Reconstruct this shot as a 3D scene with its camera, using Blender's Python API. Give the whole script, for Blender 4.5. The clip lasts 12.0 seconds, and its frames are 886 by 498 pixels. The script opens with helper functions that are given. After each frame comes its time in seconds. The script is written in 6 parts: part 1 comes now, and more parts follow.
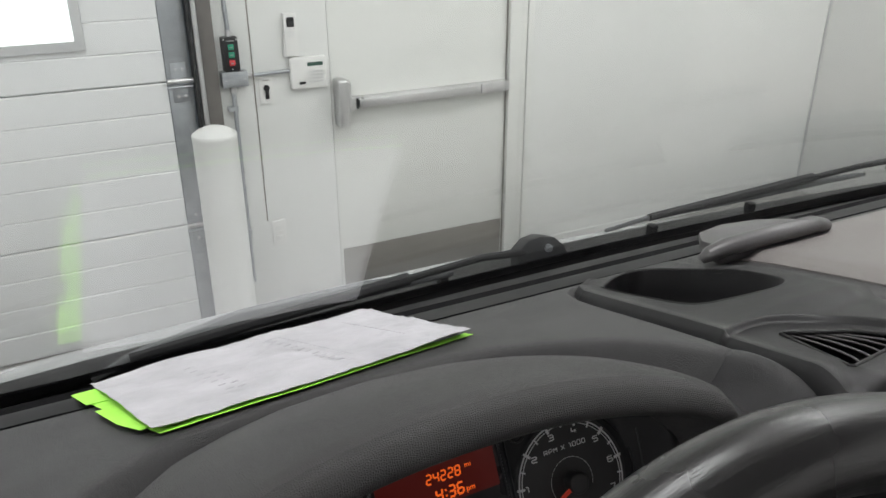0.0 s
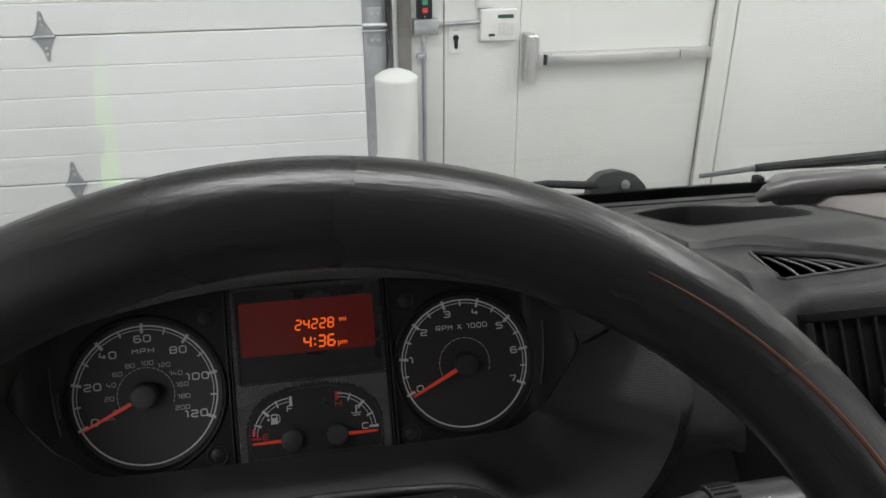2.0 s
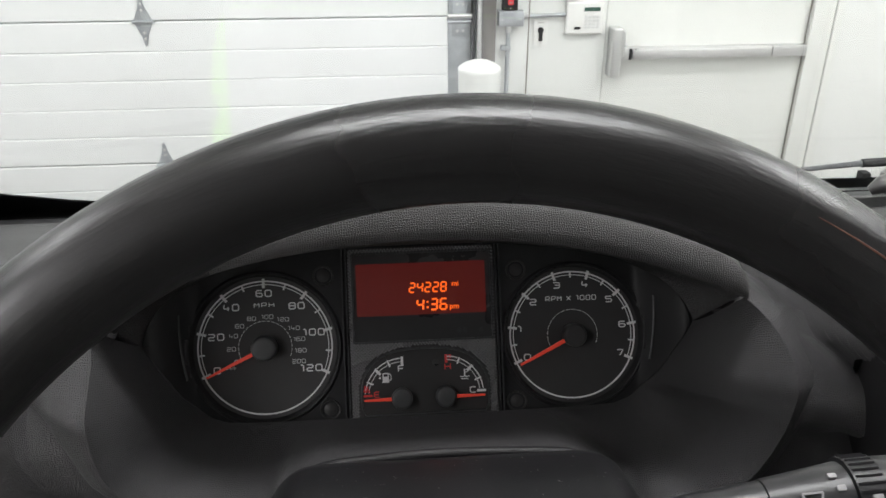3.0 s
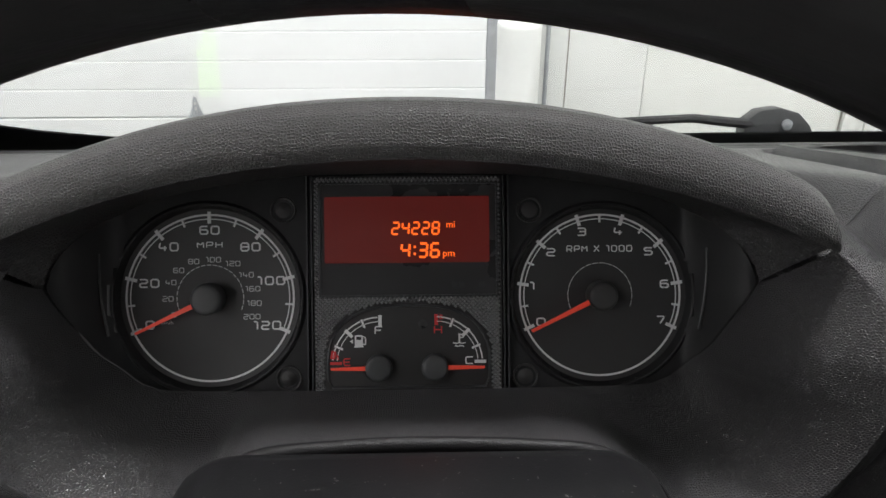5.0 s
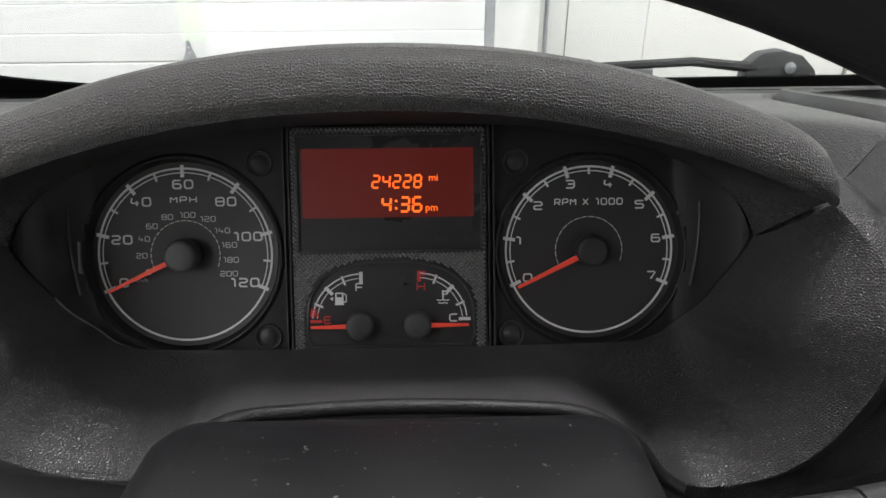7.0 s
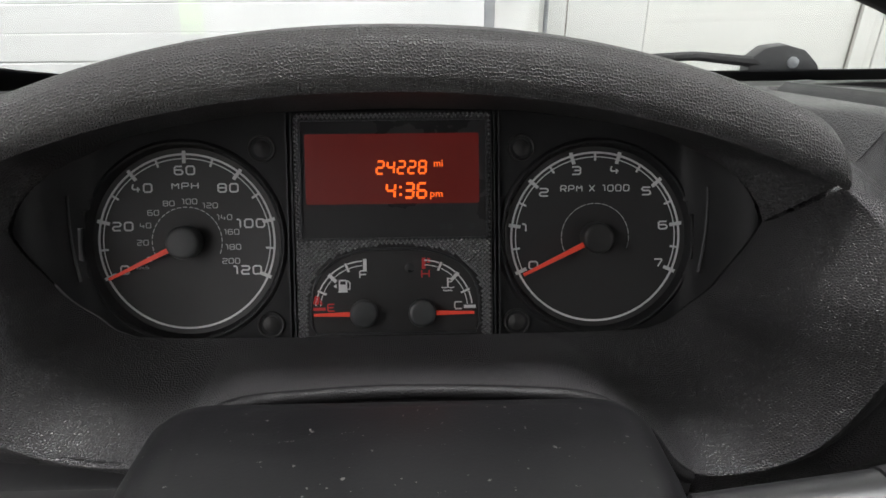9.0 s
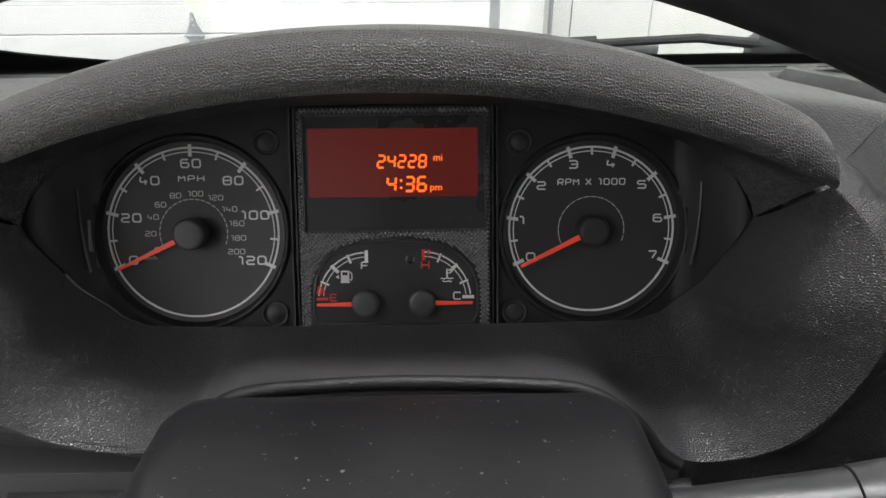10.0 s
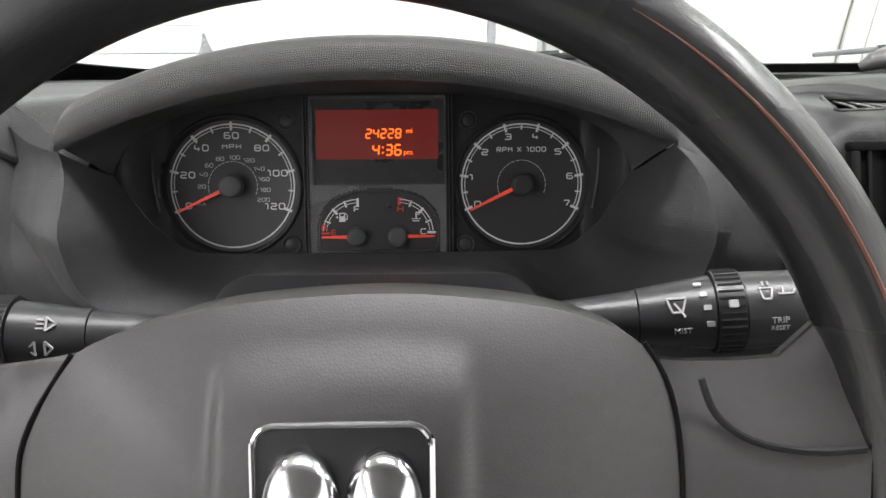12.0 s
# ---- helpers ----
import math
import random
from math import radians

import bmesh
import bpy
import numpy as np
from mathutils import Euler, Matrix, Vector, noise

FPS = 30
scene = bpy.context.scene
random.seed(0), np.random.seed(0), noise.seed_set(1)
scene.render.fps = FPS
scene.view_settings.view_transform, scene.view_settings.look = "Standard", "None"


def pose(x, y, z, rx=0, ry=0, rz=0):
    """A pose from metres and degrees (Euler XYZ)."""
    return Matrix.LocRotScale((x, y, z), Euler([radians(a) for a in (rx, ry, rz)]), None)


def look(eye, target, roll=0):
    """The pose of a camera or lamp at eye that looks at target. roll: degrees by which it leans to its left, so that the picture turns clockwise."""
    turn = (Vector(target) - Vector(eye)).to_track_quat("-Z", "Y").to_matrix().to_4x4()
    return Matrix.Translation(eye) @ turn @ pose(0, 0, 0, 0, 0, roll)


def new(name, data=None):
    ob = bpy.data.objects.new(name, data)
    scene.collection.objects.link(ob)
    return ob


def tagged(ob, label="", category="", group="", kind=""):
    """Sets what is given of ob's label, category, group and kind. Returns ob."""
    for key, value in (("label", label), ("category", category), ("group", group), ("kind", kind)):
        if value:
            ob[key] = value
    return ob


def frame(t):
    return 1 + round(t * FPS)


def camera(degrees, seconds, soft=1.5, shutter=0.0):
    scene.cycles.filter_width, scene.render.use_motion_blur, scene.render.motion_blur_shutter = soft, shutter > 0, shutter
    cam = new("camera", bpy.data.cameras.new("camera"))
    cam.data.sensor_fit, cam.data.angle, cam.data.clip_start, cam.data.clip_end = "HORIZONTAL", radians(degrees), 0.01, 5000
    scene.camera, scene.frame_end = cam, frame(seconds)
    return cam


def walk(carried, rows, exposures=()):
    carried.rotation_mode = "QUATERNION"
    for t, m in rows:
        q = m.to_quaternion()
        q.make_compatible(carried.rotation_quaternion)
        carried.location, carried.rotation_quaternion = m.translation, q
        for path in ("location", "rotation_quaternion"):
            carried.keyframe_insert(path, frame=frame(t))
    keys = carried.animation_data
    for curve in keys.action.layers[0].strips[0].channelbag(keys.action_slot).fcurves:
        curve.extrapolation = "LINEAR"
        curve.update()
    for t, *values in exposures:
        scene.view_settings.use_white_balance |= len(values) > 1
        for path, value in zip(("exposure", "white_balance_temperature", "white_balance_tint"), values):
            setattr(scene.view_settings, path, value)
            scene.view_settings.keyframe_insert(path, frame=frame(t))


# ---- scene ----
cam = camera(59.2, 12.0)
PATH = [
    (0, (0.036, 0.285, 1.776), (0.865, 1.913, 0.962), -0.2),
    (0.3, (0.087, 0.304, 1.786), (0.907, 1.918, 0.935), 0.0),
    (0.5, (0.118, 0.302, 1.791), (0.924, 1.916, 0.929), -0.3),
    (1, (0.199, 0.253, 1.766), (0.895, 1.917, 0.902), -0.1),
    (1.2, (0.221, 0.245, 1.746), (0.828, 1.941, 0.878), 0.1),
    (1.5, (0.222, 0.233, 1.74), (0.693, 1.974, 0.876), 0.2),
    (2, (0.21, 0.207, 1.707), (0.528, 1.977, 0.832), -0.1),
    (2.5, (0.184, 0.197, 1.694), (0.415, 1.974, 0.806), -0.1),
    (2.7, (0.181, 0.197, 1.699), (0.376, 1.979, 0.811), -0.1),
    (4.3, (0.181, 0.238, 1.649), (0.196, 2.033, 0.766), -0.4),
    (4.5, (0.187, 0.256, 1.646), (0.211, 2.042, 0.746), -0.3),
    (5, (0.21, 0.282, 1.633), (0.253, 2.036, 0.673), 0.1),
    (5.5, (0.219, 0.296, 1.634), (0.241, 2.002, 0.591), -0.5),
    (6, (0.218, 0.297, 1.632), (0.256, 1.988, 0.564), -0.2),
    (6.5, (0.221, 0.295, 1.634), (0.252, 1.978, 0.553), -0.3),
    (7, (0.219, 0.296, 1.63), (0.257, 1.978, 0.549), -0.2),
    (9, (0.216, 0.296, 1.622), (0.258, 1.98, 0.544), -0.1),
    (9.5, (0.217, 0.298, 1.631), (0.257, 1.954, 0.51), 0.0),
    (10, (0.219, 0.293, 1.635), (0.245, 1.938, 0.498), -0.2),
    (10.5, (0.216, 0.284, 1.638), (0.266, 1.931, 0.505), 0.1),
    (11, (0.214, 0.273, 1.647), (0.267, 1.926, 0.523), 0.2),
    (11.5, (0.234, 0.248, 1.669), (0.261, 1.907, 0.552), -0.3),
    (12, (0.239, 0.15, 1.676), (0.255, 1.824, 0.582), -0.3),
]
walk(cam, [(t, look(eye, target, roll)) for t, eye, target, roll in PATH],
     exposures=[(0.0, -0.68), (0.5, -0.78), (1.5, -0.62), (2.0, -0.6), (2.5, -0.38), (4.5, 0.42), (5.0, 0.02), (5.5, -0.03), (6.0, 0.02), (7.0, 0.2), (9.0, 0.1), (9.5, 0.1), (10.5, 0.55), (11.0, 0.5), (11.5, 1.3), (12.0, 0.74)])

# ---------------------------------------------------------------- light
world = bpy.data.worlds.new("daylight")
scene.world = world
world.use_nodes = True
wn = world.node_tree
sky = wn.nodes.new("ShaderNodeTexSky")
sky.sky_type = 'NISHITA'
sky.sun_disc = False
sky.sun_elevation, sky.sun_rotation = radians(35), radians(200)
wn.links.new(sky.outputs[0], wn.nodes["Background"].inputs[0])
wn.nodes["Background"].inputs[1].default_value = 0.12

LAMPS = [(0.6, 1.0), (-3.4, 1.7), (3.7, 1.7), (-3.4, -1.4), (3.7, -1.4), (0.6, -4.2), (-3.4, -4.2), (3.7, -4.2)]
LAMP_WATTS = 92.0
for lx, ly in LAMPS:
    ld = bpy.data.lights.new("ceiling_lamp", 'AREA')
    wide, deep = (2.3, 0.5) if ly == 1.0 else (0.5, 2.3)
    ld.shape, ld.size, ld.size_y, ld.energy, ld.color = 'RECTANGLE', wide, deep, LAMP_WATTS, (1.0, 0.974, 0.998)
    lo = new("ceiling_lamp_light", ld)
    lo.matrix_world = pose(lx, ly, 4.12)


# ---------------------------------------------------------------- materials
def material(name, color, rough=0.5, metal=0.0, grain=0.0, bump=0.0, scale=300.0, vary=0.12, big=6.0,
             kind='noise', spec=0.5, emit=None, power=0.0, dust=0.0, smear=0.0, flow=False):
    """Procedural surface: two scales of colour variation, fine relief, worn or dusty gloss."""
    m = bpy.data.materials.new(name)
    m.use_nodes = True
    nt = m.node_tree
    b = nt.nodes["Principled BSDF"]
    tc = nt.nodes.new("ShaderNodeTexCoord")
    n1 = nt.nodes.new("ShaderNodeTexNoise")
    n1.inputs["Scale"].default_value, n1.inputs["Detail"].default_value = big, 5
    n2 = nt.nodes.new("ShaderNodeTexNoise")
    n2.inputs["Scale"].default_value, n2.inputs["Detail"].default_value = scale * 0.35, 3
    add = nt.nodes.new("ShaderNodeMath")
    add.operation = 'ADD'
    for n in (n1, n2):
        nt.links.new(tc.outputs["Object"], n.inputs["Vector"])
    nt.links.new(n1.outputs["Fac"], add.inputs[0])
    nt.links.new(n2.outputs["Fac"], add.inputs[1])
    ramp = nt.nodes.new("ShaderNodeMapRange")
    ramp.inputs["From Min"].default_value, ramp.inputs["From Max"].default_value = 0.6, 1.4
    ramp.inputs["To Min"].default_value, ramp.inputs["To Max"].default_value = 1 - vary, 1 + vary
    nt.links.new(add.outputs[0], ramp.inputs["Value"])
    mix = nt.nodes.new("ShaderNodeMix")
    mix.data_type, mix.blend_type = 'RGBA', 'MULTIPLY'
    mix.inputs["Factor"].default_value = 1.0
    mix.inputs[6].default_value = (*color, 1)
    nt.links.new(ramp.outputs[0], mix.inputs[7])
    out = mix.outputs[2]
    if dust:
        vo = nt.nodes.new("ShaderNodeTexNoise")
        vo.inputs["Scale"].default_value, vo.inputs["Detail"].default_value = 430, 2
        nt.links.new(tc.outputs["Object"], vo.inputs["Vector"])
        sp = nt.nodes.new("ShaderNodeMapRange")
        sp.inputs["From Min"].default_value, sp.inputs["From Max"].default_value = 0.70, 0.76
        nt.links.new(vo.outputs["Fac"], sp.inputs["Value"])
        mu = nt.nodes.new("ShaderNodeMath")
        mu.operation = 'MULTIPLY'
        mu.inputs[1].default_value = dust
        nt.links.new(sp.outputs[0], mu.inputs[0])
        dm = nt.nodes.new("ShaderNodeMix")
        dm.data_type = 'RGBA'
        dm.inputs[7].default_value = (0.45, 0.43, 0.40, 1)
        nt.links.new(mu.outputs[0], dm.inputs["Factor"])
        nt.links.new(out, dm.inputs[6])
        out = dm.outputs[2]
    if smear:
        sm = nt.nodes.new("ShaderNodeTexNoise")
        sm.inputs["Scale"].default_value, sm.inputs["Detail"].default_value = 2.7, 6
        sm.inputs["Distortion"].default_value = 1.2
        nt.links.new(tc.outputs["Object"], sm.inputs["Vector"])
        sr = nt.nodes.new("ShaderNodeMapRange")
        sr.inputs["From Min"].default_value, sr.inputs["From Max"].default_value = 0.58, 0.75
        sr.inputs["To Min"].default_value, sr.inputs["To Max"].default_value = 0.0, smear
        nt.links.new(sm.outputs["Fac"], sr.inputs["Value"])
        dm = nt.nodes.new("ShaderNodeMix")
        dm.data_type = 'RGBA'
        dm.inputs[7].default_value = (color[0] * 0.62, color[1] * 0.6, color[2] * 0.55, 1)
        nt.links.new(sr.outputs[0], dm.inputs["Factor"])
        nt.links.new(out, dm.inputs[6])
        out = dm.outputs[2]
    nt.links.new(out, b.inputs["Base Color"])
    b.inputs["Roughness"].default_value, b.inputs["Metallic"].default_value = rough, metal
    b.inputs["Specular IOR Level"].default_value = spec
    rr = nt.nodes.new("ShaderNodeMapRange")
    rr.inputs["From Min"].default_value, rr.inputs["From Max"].default_value = 0.3, 0.7
    rr.inputs["To Min"].default_value, rr.inputs["To Max"].default_value = max(rough - 0.06, 0.02), min(rough + 0.06, 1)
    nt.links.new(n1.outputs["Fac"], rr.inputs["Value"])
    nt.links.new(rr.outputs[0], b.inputs["Roughness"])
    if bump:
        if kind == 'leather':
            w = nt.nodes.new("ShaderNodeTexNoise")
            w.inputs["Scale"].default_value = scale * 0.5
            nt.links.new(tc.outputs["Object"], w.inputs["Vector"])
            wm = nt.nodes.new("ShaderNodeMix")
            wm.data_type = 'RGBA'
            wm.blend_type = 'LINEAR_LIGHT'
            wm.inputs["Factor"].default_value = 0.0002
            nt.links.new(tc.outputs["Object"], wm.inputs[6])
            nt.links.new(w.outputs["Color"], wm.inputs[7])
            t = nt.nodes.new("ShaderNodeTexVoronoi")
            t.feature = 'DISTANCE_TO_EDGE'
            t.inputs["Scale"].default_value = scale
            t.inputs["Randomness"].default_value = 0.85
            nt.links.new(wm.outputs[2], t.inputs["Vector"])
            if flow:
                t.voronoi_dimensions = '2D'
                nt.links.new(tc.outputs["UV"], t.inputs["Vector"])
            pebble = nt.nodes.new("ShaderNodeMapRange")
            pebble.interpolation_type = 'SMOOTHSTEP'
            pebble.inputs["From Min"].default_value, pebble.inputs["From Max"].default_value = 0.0, 0.30
            nt.links.new(t.outputs["Distance"], pebble.inputs["Value"])
            height = pebble.outputs[0]
        else:
            t = nt.nodes.new("ShaderNodeTexNoise")
            t.inputs["Scale"].default_value, t.inputs["Detail"].default_value = scale, 4
            nt.links.new(tc.outputs["Object"], t.inputs["Vector"])
            if flow:                       # wrinkles drawn out along the first coordinate
                mp = nt.nodes.new("ShaderNodeMapping")
                mp.inputs["Scale"].default_value = (0.16, 1, 1)
                mp.inputs["Rotation"].default_value = (0, 0, 0.12)
                nt.links.new(tc.outputs["UV"], mp.inputs["Vector"])
                nt.links.new(mp.outputs[0], t.inputs["Vector"])
            height = t.outputs["Fac"]
        bp = nt.nodes.new("ShaderNodeBump")
        bp.inputs["Strength"].default_value, bp.inputs["Distance"].default_value = bump, grain or 0.0005
        nt.links.new(height, bp.inputs["Height"])
        nt.links.new(bp.outputs[0], b.inputs["Normal"])
    if emit:
        b.inputs["Emission Color"].default_value = (*emit, 1)
        b.inputs["Emission Strength"].default_value = power
    return m


M_DASH = material("dash_soft_plastic", (0.035, 0.0345, 0.035), 0.44, bump=0.8, grain=0.0005, scale=640, kind='leather', big=9, vary=0.10)
# Lighter copy of the dash plastic; light on bowl and flanks is in the colour.
M_GRAIN = material("grained_plastic_lit", (0.056, 0.055, 0.057), 0.38, bump=1.0, grain=0.0008, scale=740, kind='leather', big=12, vary=0.08, flow=True)
# Dash plastic darkened: the shade on the pod's front is in this colour.
M_POD = material("shaded_pod_plastic", (0.0095, 0.0094, 0.0100), 0.44, bump=0.3, grain=0.0003, scale=760, kind='leather', big=12, vary=0.08, spec=0.35)
M_VENT = material("vent_black_plastic", (0.0045, 0.0045, 0.005), 0.5, vary=0.06, big=20, spec=0.15)
M_CLIP = material("clip_plastic", (0.075, 0.073, 0.073), 0.36, bump=0.12, scale=700, big=14)
M_STALK = material("stalk_plastic", (0.020, 0.020, 0.021), 0.36, bump=0.1, scale=900, big=20)
M_HOOD = material("grained_hood_plastic", (0.047, 0.046, 0.0455), 0.46, bump=1.0, grain=0.0006, scale=740, kind='leather', big=12, vary=0.08, flow=True)
M_LID = material("grey_dash_lid_plastic", (0.175, 0.163, 0.156), 0.5, bump=0.4, grain=0.0003, scale=800, kind='leather', big=7)
M_SMOOTH = material("smooth_black_plastic", (0.011, 0.011, 0.012), 0.38, bump=0.1, scale=900, big=20)
M_COVER = material("dusty_column_plastic", (0.0075, 0.0075, 0.0082), 0.40, spec=0.35, bump=0.08, scale=900, big=18, dust=0.35)
M_DARK = material("recess_black", (0.004, 0.004, 0.004), 0.8, vary=0.05, spec=0.1)
M_STRIP = material("defroster_plastic", (0.010, 0.010, 0.011), 0.55, bump=0.1, scale=600, big=8, spec=0.25)
M_PANEL = material("lower_panel_plastic", (0.05, 0.0505, 0.0525), 0.45, bump=0.12, scale=700, big=8)
# Paler than the black panel: the studs' glint is painted into the colour.
M_STUD = material("glint_stud_plastic", (0.16, 0.16, 0.163), 0.25, vary=0.05)
M_RIM = material("wheel_rim_skin", (0.013, 0.0127, 0.0128), 0.28, bump=0.5, grain=0.0003, scale=800, big=6, vary=0.06, flow=True)
M_PAD = material("wheel_pad_plastic", (0.038, 0.037, 0.0365), 0.46, bump=0.08, grain=0.0004, scale=800, kind='leather', big=10)
# Orange here is a reflected tint painted onto the seam.
M_SEAM = material("rim_seam", (0.085, 0.03, 0.016), 0.5, vary=0.3, big=40)
M_FACE = material("dial_face", (0.021, 0.0205, 0.0205), 0.50, vary=0.06, big=30, spec=0.4)
M_MASK = material("cluster_mask_black", (0.015, 0.0153, 0.016), 0.5, vary=0.06, big=30, spec=0.22)
M_BEZEL = material("cluster_bezel", (0.028, 0.029, 0.031), 0.42, vary=0.06, big=20)
M_MARK = material("dial_print", (0.62, 0.62, 0.62), 0.6, vary=0.04, big=60)
M_MARK2 = material("dial_print_dim", (0.46, 0.46, 0.46), 0.6, vary=0.04, big=60)
M_REDMARK = material("dial_print_red", (0.5, 0.03, 0.03), 0.6, vary=0.05, big=60)
# Faint emission added to brighten the red; no lamp sits in the needles.
M_NEEDLE = material("needle_red_glow", (0.72, 0.055, 0.03), 0.5, vary=0.05, big=60, emit=(1.0, 0.09, 0.03), power=0.06)
M_KNOB = material("dial_hub", (0.035, 0.037, 0.038), 0.5, vary=0.06, big=50)
M_LCD = material("lcd_backlit_red", (0.05, 0.008, 0.006), 0.35, vary=0.05, big=30, emit=(0.50, 0.026, 0.018), power=0.09)
M_SEG = material("lcd_segment", (0.3, 0.08, 0.02), 0.5, vary=0.02, emit=(1.0, 0.13, 0.008), power=1.25)
M_LCDOFF = material("lcd_dark", (0.020, 0.020, 0.021), 0.3, vary=0.04, big=30)
M_PRINT = material("white_print", (0.27, 0.27, 0.27), 0.6, vary=0.08, big=50)
M_CHROME = material("chrome", (0.50, 0.50, 0.51), 0.17, metal=1.0, vary=0.03, big=30)
M_PAPER = material("paper", (0.44, 0.44, 0.455), 0.85, bump=0.6, grain=0.006, scale=45, vary=0.16, big=22)
M_INK = material("paper_ink", (0.39, 0.39, 0.405), 0.9, vary=0.1, big=90)
# Rubber greyed to carry the windscreen reflection that veils the blade.
M_BLADE = material("veiled_blade_rubber", (0.20, 0.205, 0.21), 0.6, vary=0.15, big=30, bump=0.1, scale=300)
M_NEON = material("neon_green_paper", (0.38, 0.85, 0.09), 0.7, vary=0.05, big=20)
M_RUBBER = material("black_rubber", (0.014, 0.014, 0.015), 0.6, bump=0.1, scale=400, big=15)
M_COWL = material("black_cowl_plastic", (0.016, 0.016, 0.017), 0.5, bump=0.15, scale=500, big=8)
M_VAN = material("white_van_paint", (0.70, 0.71, 0.72), 0.25, vary=0.03, big=2)
M_CAB = material("cab_lining", (0.42, 0.42, 0.415), 0.85, bump=0.2, scale=300, big=5)
M_CABD = material("cab_dark_lining", (0.24, 0.24, 0.24), 0.8, bump=0.2, scale=300, big=5)
M_WALL = material("painted_white_wall", (0.74, 0.75, 0.73), 0.5, bump=0.06, scale=60, vary=0.035, big=0.8, smear=0.04)
M_DOOR = material("painted_white_door", (0.74, 0.75, 0.72), 0.42, bump=0.05, scale=40, vary=0.03, big=1.2, smear=0.16)
M_GARAGE = material("garage_door_skin", (0.73, 0.74, 0.74), 0.45, bump=0.08, scale=120, vary=0.03, big=1.5, smear=0.08)
M_CEIL = material("ceiling_white", (0.72, 0.72, 0.70), 0.8, vary=0.04, big=1)
M_FLOOR = material("concrete_floor", (0.33, 0.32, 0.31), 0.55, bump=0.15, scale=60, vary=0.15, big=1.3, smear=0.4)
M_STEEL = material("galvanised_steel", (0.44, 0.46, 0.48), 0.42, metal=0.85, vary=0.2, big=18, bump=0.05, scale=80)
M_SATIN = material("satin_steel", (0.66, 0.66, 0.66), 0.33, metal=0.9, vary=0.08, big=12)
M_KICK = material("kick_plate_steel", (0.36, 0.345, 0.32), 0.45, metal=0.75, vary=0.14, big=8)
M_ANGLE = material("brown_steel_angle", (0.15, 0.14, 0.13), 0.6, vary=0.15, big=12, bump=0.1, scale=80)
M_BOLLARD = material("bollard_sleeve", (0.73, 0.74, 0.72), 0.4, vary=0.04, big=5, smear=0.12)
M_DEVICE = material("ivory_device_plastic", (0.74, 0.74, 0.72), 0.45, vary=0.03, big=15)
M_GREEN = material("green_button", (0.02, 0.28, 0.16), 0.4, vary=0.08, big=60)
M_RED = material("red_button", (0.65, 0.04, 0.05), 0.4, vary=0.08, big=60)
M_WINFRAME = material("grey_window_frame", (0.55, 0.56, 0.56), 0.5, vary=0.05, big=10)
M_DAY = material("frosted_daylight_pane", (0.8, 0.8, 0.8), 0.4, vary=0.02, emit=(0.95, 0.97, 1.0), power=1.3)
M_LAMP = material("lamp_diffuser", (0.8, 0.8, 0.8), 0.6, vary=0.02, emit=(1.0, 0.974, 0.998), power=3.0)


def glass_material():
    m = bpy.data.materials.new("windscreen_glass")
    m.use_nodes = True
    nt = m.node_tree
    nt.nodes.remove(nt.nodes["Principled BSDF"])
    out = nt.nodes["Material Output"]
    lw = nt.nodes.new("ShaderNodeLayerWeight")
    lw.inputs["Blend"].default_value = 0.5
    p = nt.nodes.new("ShaderNodeMath")
    p.operation = 'POWER'
    p.inputs[1].default_value = 5.0
    nt.links.new(lw.outputs["Facing"], p.inputs[0])
    q = nt.nodes.new("ShaderNodeMath")
    q.operation = 'MULTIPLY_ADD'
    q.inputs[1].default_value, q.inputs[2].default_value = 0.75, 0.032
    nt.links.new(p.outputs[0], q.inputs[0])
    tr = nt.nodes.new("ShaderNodeBsdfTransparent")
    tr.inputs[0].default_value = (0.955, 0.975, 0.962, 1)
    gl = nt.nodes.new("ShaderNodeBsdfGlossy")
    gl.inputs["Roughness"].default_value = 0.015
    mx = nt.nodes.new("ShaderNodeMixShader")
    nt.links.new(q.outputs[0], mx.inputs[0])
    nt.links.new(tr.outputs[0], mx.inputs[1])
    nt.links.new(gl.outputs[0], mx.inputs[2])
    nt.links.new(mx.outputs[0], out.inputs["Surface"])
    return m


M_GLASS = glass_material()


# ---------------------------------------------------------------- mesh helpers
def thing(name, at, label, category, group="", kind=""):
    ob = new(name)
    ob.empty_display_size = 0.05
    ob.matrix_world = Matrix.Translation(at)
    return tagged(ob, label, category, group, kind)


def finish(name, me, mat, parent=None, label="", smooth=True):
    ob = new(name, me)
    if mat:
        me.materials.append(mat)
    if smooth:
        for p in me.polygons:
            p.use_smooth = True
        try:
            me.set_sharp_from_angle(angle=radians(38))
        except AttributeError:
            pass
    if parent:
        root = Matrix.Identity(4)
        chain = []
        o = parent
        while o:
            chain.append(o)
            o = o.parent
        for o in reversed(chain):
            root = root @ o.matrix_parent_inverse @ o.matrix_basis if o.parent else o.matrix_basis.copy()
        ob.parent = parent
        ob.matrix_parent_inverse = root.inverted()
    if label:
        ob["label"] = label
    return ob


def unroll(rows, first=0, zero=0):
    """Arc lengths along and across rows of points, in metres, for grain that follows the surface."""
    us, k = [0.0], first
    for p, q in zip(rows[k], rows[k][1:]):
        us.append(us[-1] + (Vector(q) - Vector(p)).length)
    vs = [[0.0] * len(rows[0])]
    for a, c in zip(rows, rows[1:]):
        vs.append([w + (Vector(q) - Vector(p)).length for w, p, q in zip(vs[-1], a, c)])
    return [(us[j], vs[i][j] - vs[zero][j]) for i in range(len(rows)) for j in range(len(rows[0]))]


